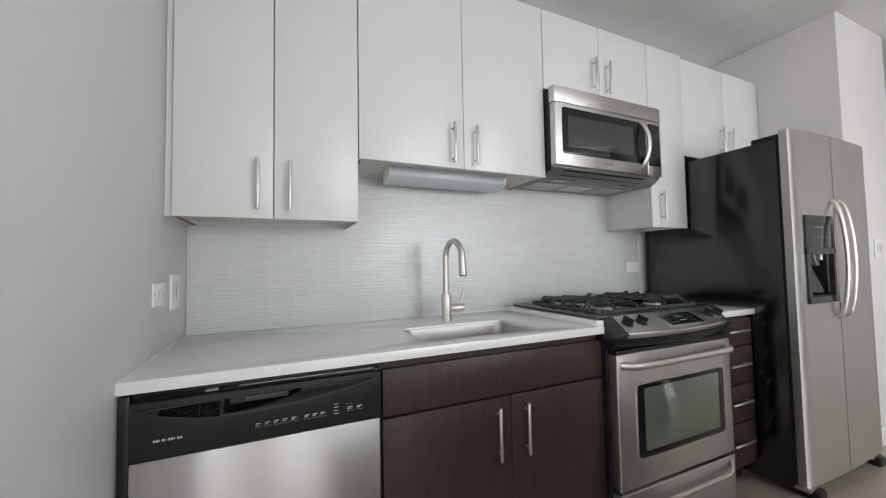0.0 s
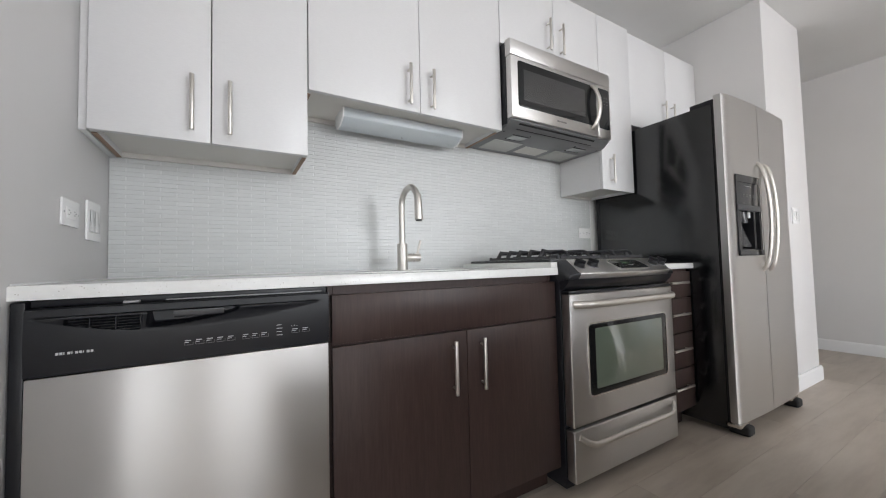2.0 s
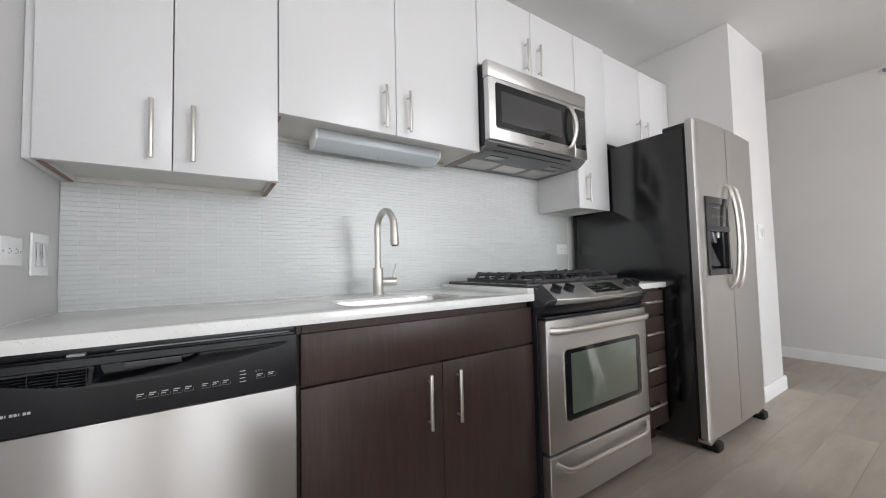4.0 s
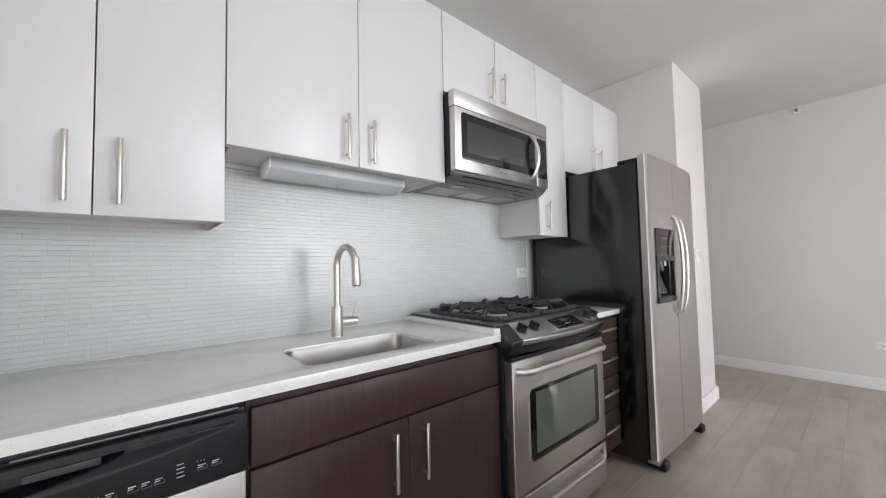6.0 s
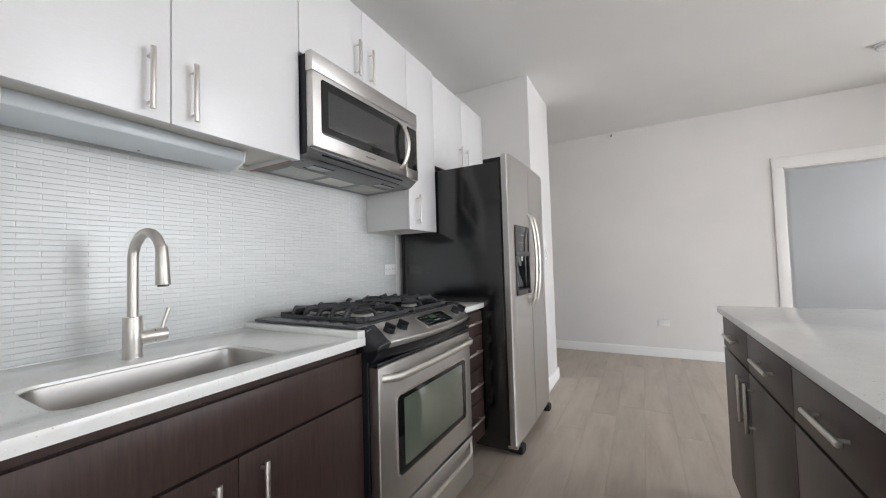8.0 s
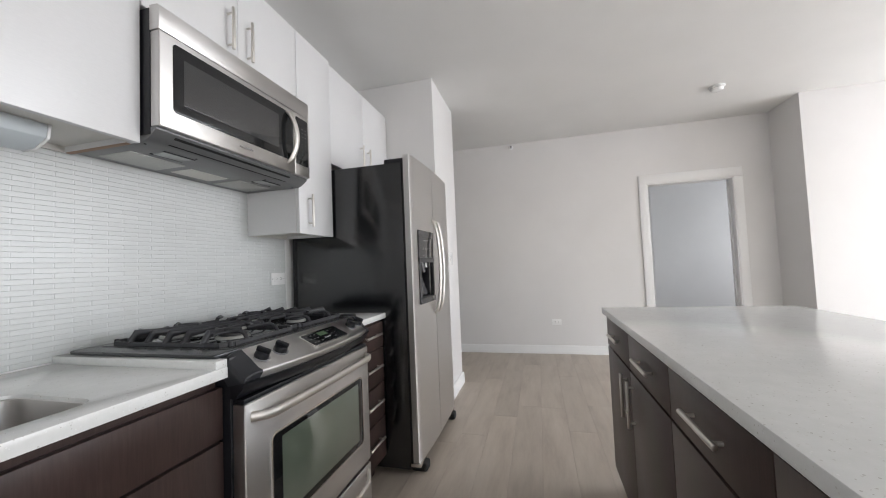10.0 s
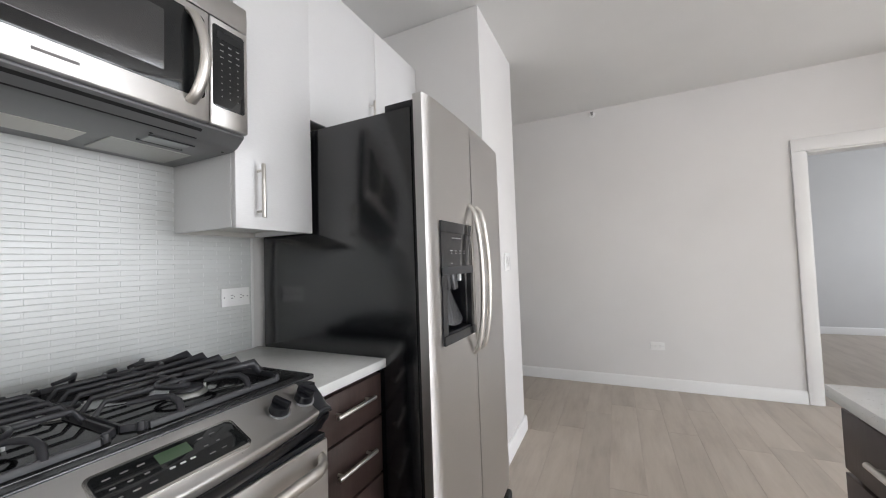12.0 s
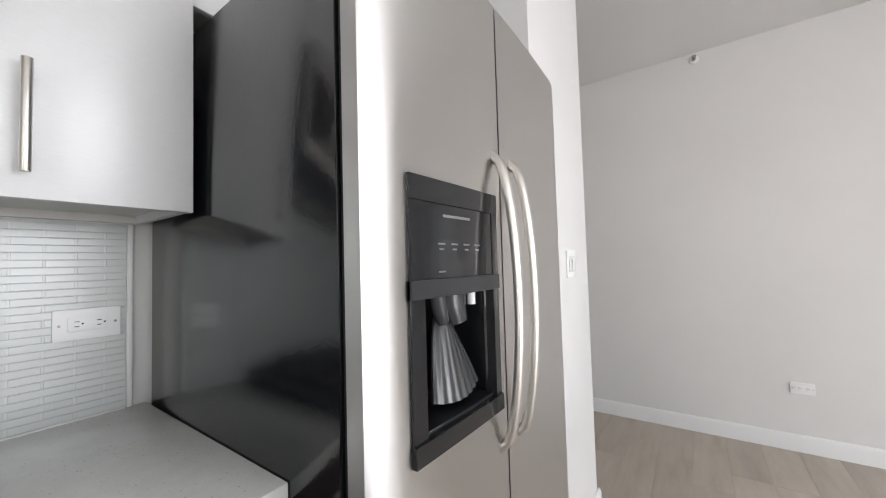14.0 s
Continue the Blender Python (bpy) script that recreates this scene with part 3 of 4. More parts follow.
def faucet():
    x, y = 1.047, -0.2
    ob = thing("faucet", (x, y, 0.914), "brushed nickel pull-down kitchen faucet with side lever", "faucet")
    bm = rod((x, y, 0.914), (x, y, 1.035), 0.0235, seg=28, b=0.002)
    put(bm, rod((x, y, 0.914), (x, y, 0.918), 0.026, seg=28, b=0.001))
    part("base", bm, NICKEL, ob)
    pts = [(x, y, 1.03), (x, y, 1.10), (x, y, 1.17)]
    r = 0.072
    for i in range(0, 13):
        a = radians(180 - 172 * i / 12)
        pts.append((x + 0.012 * i / 12, y - r - r * math.cos(a), 1.207 + r * math.sin(a)))
    part("neck", sweep(pts, 0.0135, seg=18), NICKEL, ob)
    e = Vector(pts[-1])
    part("spray_head", rod(e + Vector((0, 0, 0.02)), e + Vector((0.001, -0.006, -0.09)), 0.0145, 0.018, seg=22, b=0.002), NICKEL, ob)
    part("nozzle", rod(e + Vector((0.001, -0.0055, -0.088)), e + Vector((0.001, -0.006, -0.094)), 0.013, seg=18), GREYPL, ob)
    part("valve", rod((x + 0.015, y - 0.005, 0.972), (x + 0.083, y - 0.01, 0.972), 0.0185, seg=24, b=0.002), NICKEL, ob)
    part("valve_ring", rod((x + 0.05, y - 0.007, 0.972), (x + 0.052, y - 0.0072, 0.972), 0.0189, seg=24), GREYPL, ob)
    part("lever", sweep([(x + 0.07, y - 0.009, 0.985), (x + 0.076, y - 0.009, 1.01), (x + 0.088, y - 0.009, 1.05)], 0.0055, 0.0055, 12), NICKEL, ob)


faucet()


# ---- dishwasher ----
def dishwasher():
    ob = thing("dishwasher", (0.32, -0.33, 0), "stainless dishwasher with a black control panel", "dishwasher")
    part("tub", blocks((0.012, 0.616, -0.60, -0.02, 0.06, 0.862), b=0.002), BLACK, ob)
    part("side_gasket", block(0.004, 0.026, -0.655, -0.60, 0.09, 0.88, 0.003), BLACK, ob)
    part("top_rail", blocks((0.03, 0.614, -0.645, -0.60, 0.868, 0.8825), b=0.001), BLACK, ob)
    part("toe_kick", blocks((0.012, 0.616, -0.59, -0.575, 0.0, 0.1), b=0.001), BLACK, ob)
    part("door", block(0.03, 0.614, -0.668, -0.60, 0.1, 0.7285, 0.003), STEEL, ob, "brushed stainless door panel")
    # control panel: a moulded face with a scooped crescent, a louvred vent and a hand pocket
    def low(x):
        """Lower rim of the crescent."""
        return 0.804 + (0.036 * ((x - 0.26) / 0.208) ** 2 if x < 0.26 else 0.041 * ((x - 0.26) / 0.333) ** 2)

    def ease(v):
        v = min(1.0, max(0.0, v))
        return v * v * (3 - 2 * v)
    rim = 0.8455
    bm = bmesh.new()
    nx, nz = 236, 68
    grid = []
    for i in range(nx + 1):
        col = []
        for j in range(nz + 1):
            x, z = 0.028 + 0.588 * i / nx, 0.730 + 0.136 * j / nz
            y = -0.672 - 0.004 * math.sin(math.pi * j / nz)
            gap = rim - low(x)
            if gap > 0:
                y += 0.015 * min(1, gap / 0.03) * ease((z - low(x)) / gap) * ease((rim + 0.004 - z) / 0.004)
            if 0.086 < x < 0.209 and low(x) + 0.004 < z < 0.842:
                y += 0.018
            pocket = 0.812 + 0.026 * ((x - 0.222) / 0.18) ** 2
            y += 0.030 * ease((x - 0.216) / 0.014) * ease((0.402 - x) / 0.02) * ease((z - pocket) / 0.008) * ease((rim + 0.002 - z) / 0.003)
            if j in (0, nz) or i in (0, nx):
                y = -0.664
            col.append(bm.verts.new((x, y, z)))
        grid.append(col)
    for i in range(nx):
        for j in range(nz):
            bm.faces.new((grid[i][j], grid[i + 1][j], grid[i + 1][j + 1], grid[i][j + 1]))
    put(bm, block(0.028, 0.616, -0.6385, -0.60, 0.730, 0.866, 0.001))
    panel = part("control_panel", bm, BLACK, ob, "moulded black plastic control panel")
    part("grip", extrude_profile([(-0.668, 0.846), (-0.666, 0.832), (-0.660, 0.829), (-0.648, 0.846)], "x", 0.266, 0.367, 0.002), SMOKE, panel, "smooth grey grip lip")
    for k in range(5):
        z = 0.8125 + 0.0058 * k
        start = max(0.09, 0.27 - 0.208 * math.sqrt(max(0.0, z - 0.804) / 0.036))
        part("vent_slat", block(start, 0.208, -0.668 + 0.001 * k, -0.655, z, z + 0.0022, 0.0006, 1), BLACK, panel)
    for x in (0.123, 0.165, 0.2065):
        part("vent_divider", block(x, x + 0.0025, -0.667, -0.655, low(x) + 0.003, 0.8425, 0.0005, 1), BLACK, panel)
    part("top_strip", block(0.25, 0.60, -0.652, -0.646, 0.8695, 0.8725, 0.0006, 1), SILVER, ob, "thin metal strip")
    part("mounting_bracket", block(0.176, 0.204, -0.66, -0.645, 0.868, 0.874, 0.001, 1), SILVER, ob, "small metal bracket")
    part("brand_mark", blocks(*[(0.077 + 0.0058 * k, 0.077 + 0.0058 * k + (0.0014 if k in (2, 4, 7) else 0.0042), -0.6768, -0.6755, 0.7725, 0.7775) for k in range(10)], b=0), INK, panel, "row of plain pale bars")

    def key(x, z, w=0.017):
        y0, y1 = -0.6772, -0.6745
        part("key_outline", blocks((x, x + 0.0006, y0, y1, z, z + 0.007), (x, x + w, y0, y1, z, z + 0.0006), (x + w - 0.0006, x + w, y0, y1, z, z + 0.007), b=0), GREYINK, panel)
        part("key_text", blocks((x + 0.001, x + w - 0.004, y0, y1, z + 0.0095, z + 0.0112), (x + 0.001, x + w - 0.008, y0, y1, z + 0.0055, z + 0.0068), b=0), INK, panel)
    for k in range(5):
        key(0.288 + 0.0212 * k, 0.765)
    for k in range(3):
        key(0.405 + 0.0205 * k, 0.765)
    for k in range(2):
        key(0.518 + 0.026 * k, 0.767, 0.019)
    for k in range(4):
        part("indicator_text", block(0.482, 0.496 - 0.002 * (k % 2), -0.6772, -0.6745, 0.765 + 0.0085 * k, 0.7665 + 0.0085 * k, 0, 1), INK, panel)
    for k in range(3):
        part("indicator_lamp", block(0.517 + 0.0065 * k, 0.5182 + 0.0065 * k, -0.6772, -0.6745, 0.785, 0.7875, 0, 1), INK, panel)


dishwasher()


# ---- range ----
def bowed_front(x, yc=-0.708, bow=0.047):
    u = (x - 1.928) / 0.382
    return yc - bow * (1 - u * u)


def gas_range():
    ob = thing("gas_range", (1.93, -0.36, 0), "stainless slide-in gas range with black cast-iron grates", "range")
    part("body", blocks((1.547, 2.309, -0.655, -0.05, 0.02, 0.937), b=0.003), BLACK, ob, "black enamel oven body")
    part("cooktop", extrude_profile(round_rect(1.522, 2.334, -0.632, -0.047, 0.012, 3), "z", 0.9375, 0.949, 0.003), ENAMEL, ob, "dark grey cooktop frame")
    part("burner_well", extrude_profile(round_rect(1.586, 2.300, -0.606, -0.078, 0.02, 4), "z", 0.947, 0.9515, 0.0015), WELL, ob, "glossy black burner tray")
    # sloped control panel with rounded ends
    def strip(x0, x1, mat, name, label, cap=0.0):
        bm = bmesh.new()
        n = 24
        rings = []
        for i in range(n + 1):
            x = x0 + (x1 - x0) * i / n
            yf = bowed_front(x)
            drop = 0.0
            if cap:
                d = (x - x0) / (x1 - x0) if cap < 0 else (x1 - x) / (x1 - x0)
                drop = 0.016 * (1 - math.sqrt(max(0, 1 - (1 - d) ** 2)))
            prof = [(-0.633, 0.940 - drop), (-0.636, 0.946 - drop), (-0.645, 0.9465 - drop), ((yf - 0.64) / 2, 0.9185 - drop), (yf + 0.016, 0.897 - drop)]
            for k in range(7):
                a = radians(90 + 22 * k)
                prof.append((yf + 0.006 + 0.006 * math.cos(a), 0.886 - drop + 0.006 * math.sin(a)))
            prof += [(yf + 0.012, 0.866), (-0.65, 0.855), (-0.633, 0.88)]
            rings.append([bm.verts.new((x, y, z)) for y, z in prof])
        m = len(rings[0])
        for a, b in zip(rings, rings[1:]):
            for j in range(m):
                bm.faces.new((a[j], a[(j + 1) % m], b[(j + 1) % m], b[j]))
        bm.faces.new(rings[0][::-1])
        bm.faces.new(rings[-1])
        bmesh.ops.recalc_face_normals(bm, faces=bm.faces[:])
        return part(name, bm, mat, ob, label)
    panel = strip(1.602, 2.256, STEEL, "control_panel", "sloped stainless control panel")
    strip(1.545, 1.6015, GREYPL, "end_cap", "dark grey rounded end cap", -1)
    strip(2.2565, 2.313, GREYPL, "end_cap", "dark grey rounded end cap", 1)
    bm = bmesh.new()
    rings = []
    for i in range(31):
        x = 1.548 + 0.761 * i / 30
        yf = bowed_front(x)
        rings.append([bm.verts.new((x, y, z)) for y, z in ((yf + 0.005, 0.8655), (yf + 0.010, 0.850), (yf + 0.030, 0.829), (-0.675, 0.819), (-0.645, 0.822), (-0.645, 0.8655))])
    for a, b in zip(rings, rings[1:]):
        for j in range(6):
            bm.faces.new((a[j], a[(j + 1) % 6], b[(j + 1) % 6], b[j]))
    bm.faces.new(rings[0][::-1])
    bm.faces.new(rings[-1])
    bmesh.ops.recalc_face_normals(bm, faces=bm.faces[:])
    part("skirt", bm, BLACK, ob, "black curved skirt under the panel")
    slope = Vector((0, -0.43, 0.903)).normalized()
    up = Vector((0, 0.903, 0.43)).normalized()

    def on_panel(x, s):
        """A place on the panel: s runs from 0 at the back edge to 1 at the front."""
        yf = bowed_front(x)
        return Vector((x, -0.645 + s * (yf + 0.655), 0.9455 - 0.0535 * s))
    for x, s in ((1.637, 0.52), (1.714, 0.50), (2.168, 0.50), (2.243, 0.52)):
        c = on_panel(x, s)
        knob = part("knob", rod(c - slope * 0.002, c + slope * 0.018, 0.0235, 0.020, 24, 0.003), BLACK, ob, "black control knob")
        g = block(-0.0065, 0.0065, -0.021, 0.021, 0.016, 0.031, 0.003)
        g.transform(Matrix.Translation(c) @ slope.to_track_quat("Z", "Y").to_matrix().to_4x4() @ pose(0, 0, 0, 0, 0, 20))
        part("grip", g, BLACK, knob)
        part("ring", rod(c - slope * 0.001, c + slope * 0.002, 0.027, seg=24, b=0.0008), SILVER, knob)
        flag = block(-0.006, 0.006, -0.005, 0.005, 0.0008, 0.0024, 0.0004, 1)
        flag.transform(Matrix.Translation(c + up * 0.037 + slope * 0.0005) @ slope.to_track_quat("Z", "Y").to_matrix().to_4x4())
        part("mark", flag, BLACK, panel)
    # clock and keys
    def flat(x, s, w, h, mat, name, parent, lift=0.002, label="", v=0.0, corner=0.0012):
        f = plate(-w / 2, w / 2, v - h / 2, v + h / 2, -lift, 0.004, corner, 0.0006)
        back = -slope
        f.transform(Matrix.Translation(on_panel(x, s)) @ Matrix(((1, back.x, up.x, 0), (0, back.y, up.y, 0), (0, back.z, up.z, 0), (0, 0, 0, 1))))
        return part(name, f, mat, parent, label)
    flat(1.955, 0.52, 0.230, 0.083, POLISHED, "bezel", panel, 0.0034, corner=0.014)
    disp = flat(1.955, 0.52, 0.219, 0.072, BLACKGLASS, "display", panel, 0.0042, "black touch display", corner=0.010)
    flat(1.955, 0.52, 0.052, 0.024, LCD, "clock_window", disp, 0.0048, v=0.016)
    for i in range(3):
        for j in range(3):
            for sx in (-1, 1):
                flat(1.955 + sx * (0.046 + 0.022 * i), 0.52, 0.011 if j != 1 else 0.008, 0.0030, GREYINK, "key_text", disp, 0.0048, v=0.021 - 0.021 * j)
    for i in range(3):
        flat(1.940 + 0.016 * i, 0.52, 0.009, 0.004, INK, "key_text", disp, 0.0048, v=-0.012)
    flat(2.02, 0.94, 0.05, 0.005, GREYINK, "brand_mark", panel, 0.0008, "plain grey bar")
    # oven door
    od = part("oven_door", block(1.553, 2.304, -0.70, -0.656, 0.273, 0.803, 0.005, 3), STEEL, ob, "stainless oven door")
    part("door_top_trim", block(1.556, 2.301, -0.694, -0.656, 0.8035, 0.8165, 0.002), BLACK, ob)
    win = part("window_frame", plate(1.656, 2.232, 0.382, 0.674, -0.7022, -0.695, 0.022, 0.0012), BLACKGLASS, od, "black glass window border")
    part("window_glass", plate(1.698, 2.196, 0.405, 0.655, -0.7034, -0.700, 0.006, 0.0006), OVENGLASS, win, "reflective green-grey oven glass")
    part("window_bezel", extrude_ring(1.650, 2.238, 0.376, 0.680, 0.026, 0.006, -0.7032, -0.697), POLISHED, od)

    def bowed_bar(parent, x0, x1, z, yb, rise, name, rx=0.012, rz=0.014):
        pts = []
        for i in range(29):
            u = i / 28
            k = min(1, min(u, 1 - u) / 0.075)
            y = yb - rise * (1 - (1 - k) ** 2.2) - 0.006 * math.sin(math.pi * u)
            pts.append((x0 + (x1 - x0) * u, y, z))
        return part(name, sweep(pts, rx, rz, 16, side=(0, 0, 1)), NICKEL, parent, "curved satin steel bar handle")
    bowed_bar(od, 1.578, 2.282, 0.762, -0.697, 0.042, "handle", 0.015, 0.011)
    # warming drawer
    dr = part("drawer", block(1.553, 2.304, -0.70, -0.656, 0.055, 0.259, 0.005, 3), STEEL, ob, "stainless warming drawer")
    pts = []
    for i in range(29):
        u = i / 28
        k = min(1, min(u, 1 - u) / 0.11)
        pts.append((1.585 + 0.69 * u, -0.698 - 0.03 * (1 - (1 - k) ** 2), 0.232 - 0.032 * (1 - (1 - k) ** 2)))
    part("handle", sweep(pts, 0.012, 0.009, 16, side=(0, 0, 1)), NICKEL, dr, "curved satin steel bar handle")
    for x in (1.60, 2.26):
        for y in (-0.6, -0.12):
            part("foot", rod((x, y, 0), (x, y, 0.03), 0.018, seg=14), RUBBER, ob)
    # burners
    for bx, by, r in ((1.745, -0.20, 0.036), (1.755, -0.46, 0.046), (2.105, -0.20, 0.042), (2.100, -0.46, 0.034), (1.928, -0.33, 0.03)):
        bn = part("burner", rod((bx, by, 0.951), (bx, by, 0.961), r * 1.25, r * 1.1, 28, 0.002), FILTER, ob, "grey aluminium burner ring")
        part("burner_cap", rod((bx, by, 0.961), (bx, by, 0.970), r, r * 0.94, 28, 0.003), IRON, bn, "black burner cap")
        part("igniter", rod((bx + r * 1.4, by + 0.01, 0.951), (bx + r * 1.4, by + 0.01, 0.963), 0.003, seg=8), PLASTIC, bn)


def extrude_ring(x0, x1, z0, z1, r, w, y0, y1):
    """A thin rounded frame that faces along y."""
    bm = bmesh.new()
    a, b = round_rect(x0, x1, z0, z1, r), round_rect(x0 + w, x1 - w, z0 + w, z1 - w, max(0.003, r - w))
    rows = []
    for loop, y in ((a, y1), (a, y0), (b, y0), (b, y1)):
        rows.append([bm.verts.new((x, y, z)) for x, z in loop])
    n = len(a)
    for p, q in zip(rows, rows[1:] + rows[:1]):
        for i in range(n):
            bm.faces.new((p[i], p[(i + 1) % n], q[(i + 1) % n], q[i]))
    bmesh.ops.recalc_face_normals(bm, faces=bm.faces[:])
    return bm


gas_range()


def beam(p0, p1, w, h):
    """A cast bar with chamfered top edges from p0 to p1."""
    p0, p1 = Vector(p0), Vector(p1)
    d = p1 - p0
    n = Vector((-d.y, d.x, 0)).normalized()
    prof = [(-w / 2, -h / 2), (w / 2, -h / 2), (w / 2, h * 0.2), (w * 0.28, h / 2), (-w * 0.28, h / 2), (-w / 2, h * 0.2)]
    bm = bmesh.new()
    a, b = [[bm.verts.new(p + n * s + Vector((0, 0, t))) for s, t in prof] for p in (p0, p1)]
    for i in range(6):
        bm.faces.new((a[i], a[(i + 1) % 6], b[(i + 1) % 6], b[i]))
    bm.faces.new(a[::-1])
    bm.faces.new(b)
    bmesh.ops.recalc_face_normals(bm, faces=bm.faces[:])
    return bm


def bars(points, widths, h):
    """A rounded cast bar through several points, its thickness changing on the way."""
    n = len(points) - 1
    def grow(v):
        k = min(n - 1, int(v * n))
        return (widths[k] + (widths[k + 1] - widths[k]) * (v * n - k)) / widths[0]
    return sweep(points, h / 2, widths[0] / 2, 10, grow, side=(0, 0, 1))


def grate(x0, x1, y0, y1, label, away):
    """A cast-iron grate over two burners: a low frame, long bars with flared ends, hooked arms and ribs bent round the burners.
    away: the side (-1 or 1) on which the bars flare out."""
    ob = thing("stove_grate", ((x0 + x1) / 2, (y0 + y1) / 2, 0.9515), label, "grate", "cast-iron grates on the range")
    zt, zl = 0.985, 0.9575
    w, h = 0.0090, 0.0120
    c = 0.03
    bm = bmesh.new()
    ring = [(x0 + c, y0), (x1 - c, y0), (x1, y0 + c), (x1, y1 - c), (x1 - c, y1), (x0 + c, y1), (x0, y1 - c), (x0, y0 + c)]
    for a, b in zip(ring, ring[1:] + ring[:1]):
        put(bm, beam((*a, zl), (*b, zl), w, h))
    part("outer_frame", bm, IRON, ob)
    ym, cx = (y0 + y1) / 2, (x0 + x1) / 2
    inner, outer = (x0, x1) if away > 0 else (x1, x0)
    # long bars: straight over the middle, fanned and thickened towards the outer side
    for k in range(-2, 3):
        ya, fan = ym + 0.054 * k, 0.022 * k
        pts = [(inner, ya, zl), (inner + away * 0.018, ya, zt), (cx - away * 0.02, ya, zt), (outer - away * 0.075, ya + fan * 0.6, zt + 0.001), (outer - away * 0.022, ya + fan, zt + 0.003), (outer, ya + fan, zl)]
        part("long_bar", bars(pts, [w * 0.9, w * 0.9, w * 0.9, w * 1.2, w * 1.9, w * 1.6], h), IRON, ob)
    # hooked arms that rise from the front and back of the frame
    for s, ye in ((1, y0), (-1, y1)):
        for xa in (x0 + 0.26 * (x1 - x0), x0 + 0.70 * (x1 - x0)):
            pts = [(xa, ye, zl), (xa, ye + s * 0.012, zt - 0.006), (xa - 0.004, ye + s * 0.030, zt + 0.002), (xa - 0.020, ye + s * 0.058, zt + 0.002), (xa - 0.058, ye + s * 0.078, zt)]
            part("arm", bars(pts, [w * 1.5, w * 1.5, w * 1.35, w * 1.2, w], h * 1.2), IRON, ob)
    # a cross tie over the middle bars, and ribs bent round each burner
    pts = [(cx - 0.012, ym - 0.12, zt - 0.004), (cx, ym - 0.05, zt - 0.005), (cx, ym + 0.05, zt - 0.005), (cx - 0.012, ym + 0.12, zt - 0.004)]
    part("cross_tie", bars(pts, [w * 1.5] * 4, h), IRON, ob)
    for cy in (ym - 0.118, ym + 0.118):
        for side in (0, 180):
            pts = [(cx + 0.060 * math.cos(radians(side + t)), cy + 0.050 * math.sin(radians(side + t)), zt + 0.001) for t in range(-70, 71, 14)]
            part("bent_rib", bars(pts, [w * 1.1] * len(pts), h), IRON, ob)
    for x in (x0 + 0.02, x1 - 0.02):
        for y in (y0 + 0.006, y1 - 0.006):
            part("foot", rod((x, y, 0.9516), (x, y, zl + 0.010), 0.008, 0.006, seg=12, b=0.001), IRON, ob)
    return ob


grate(1.603, 1.922, -0.588, -0.098, "black cast-iron double burner grate", -1)
grate(1.934, 2.268, -0.588, -0.098, "black cast-iron double burner grate", 1)


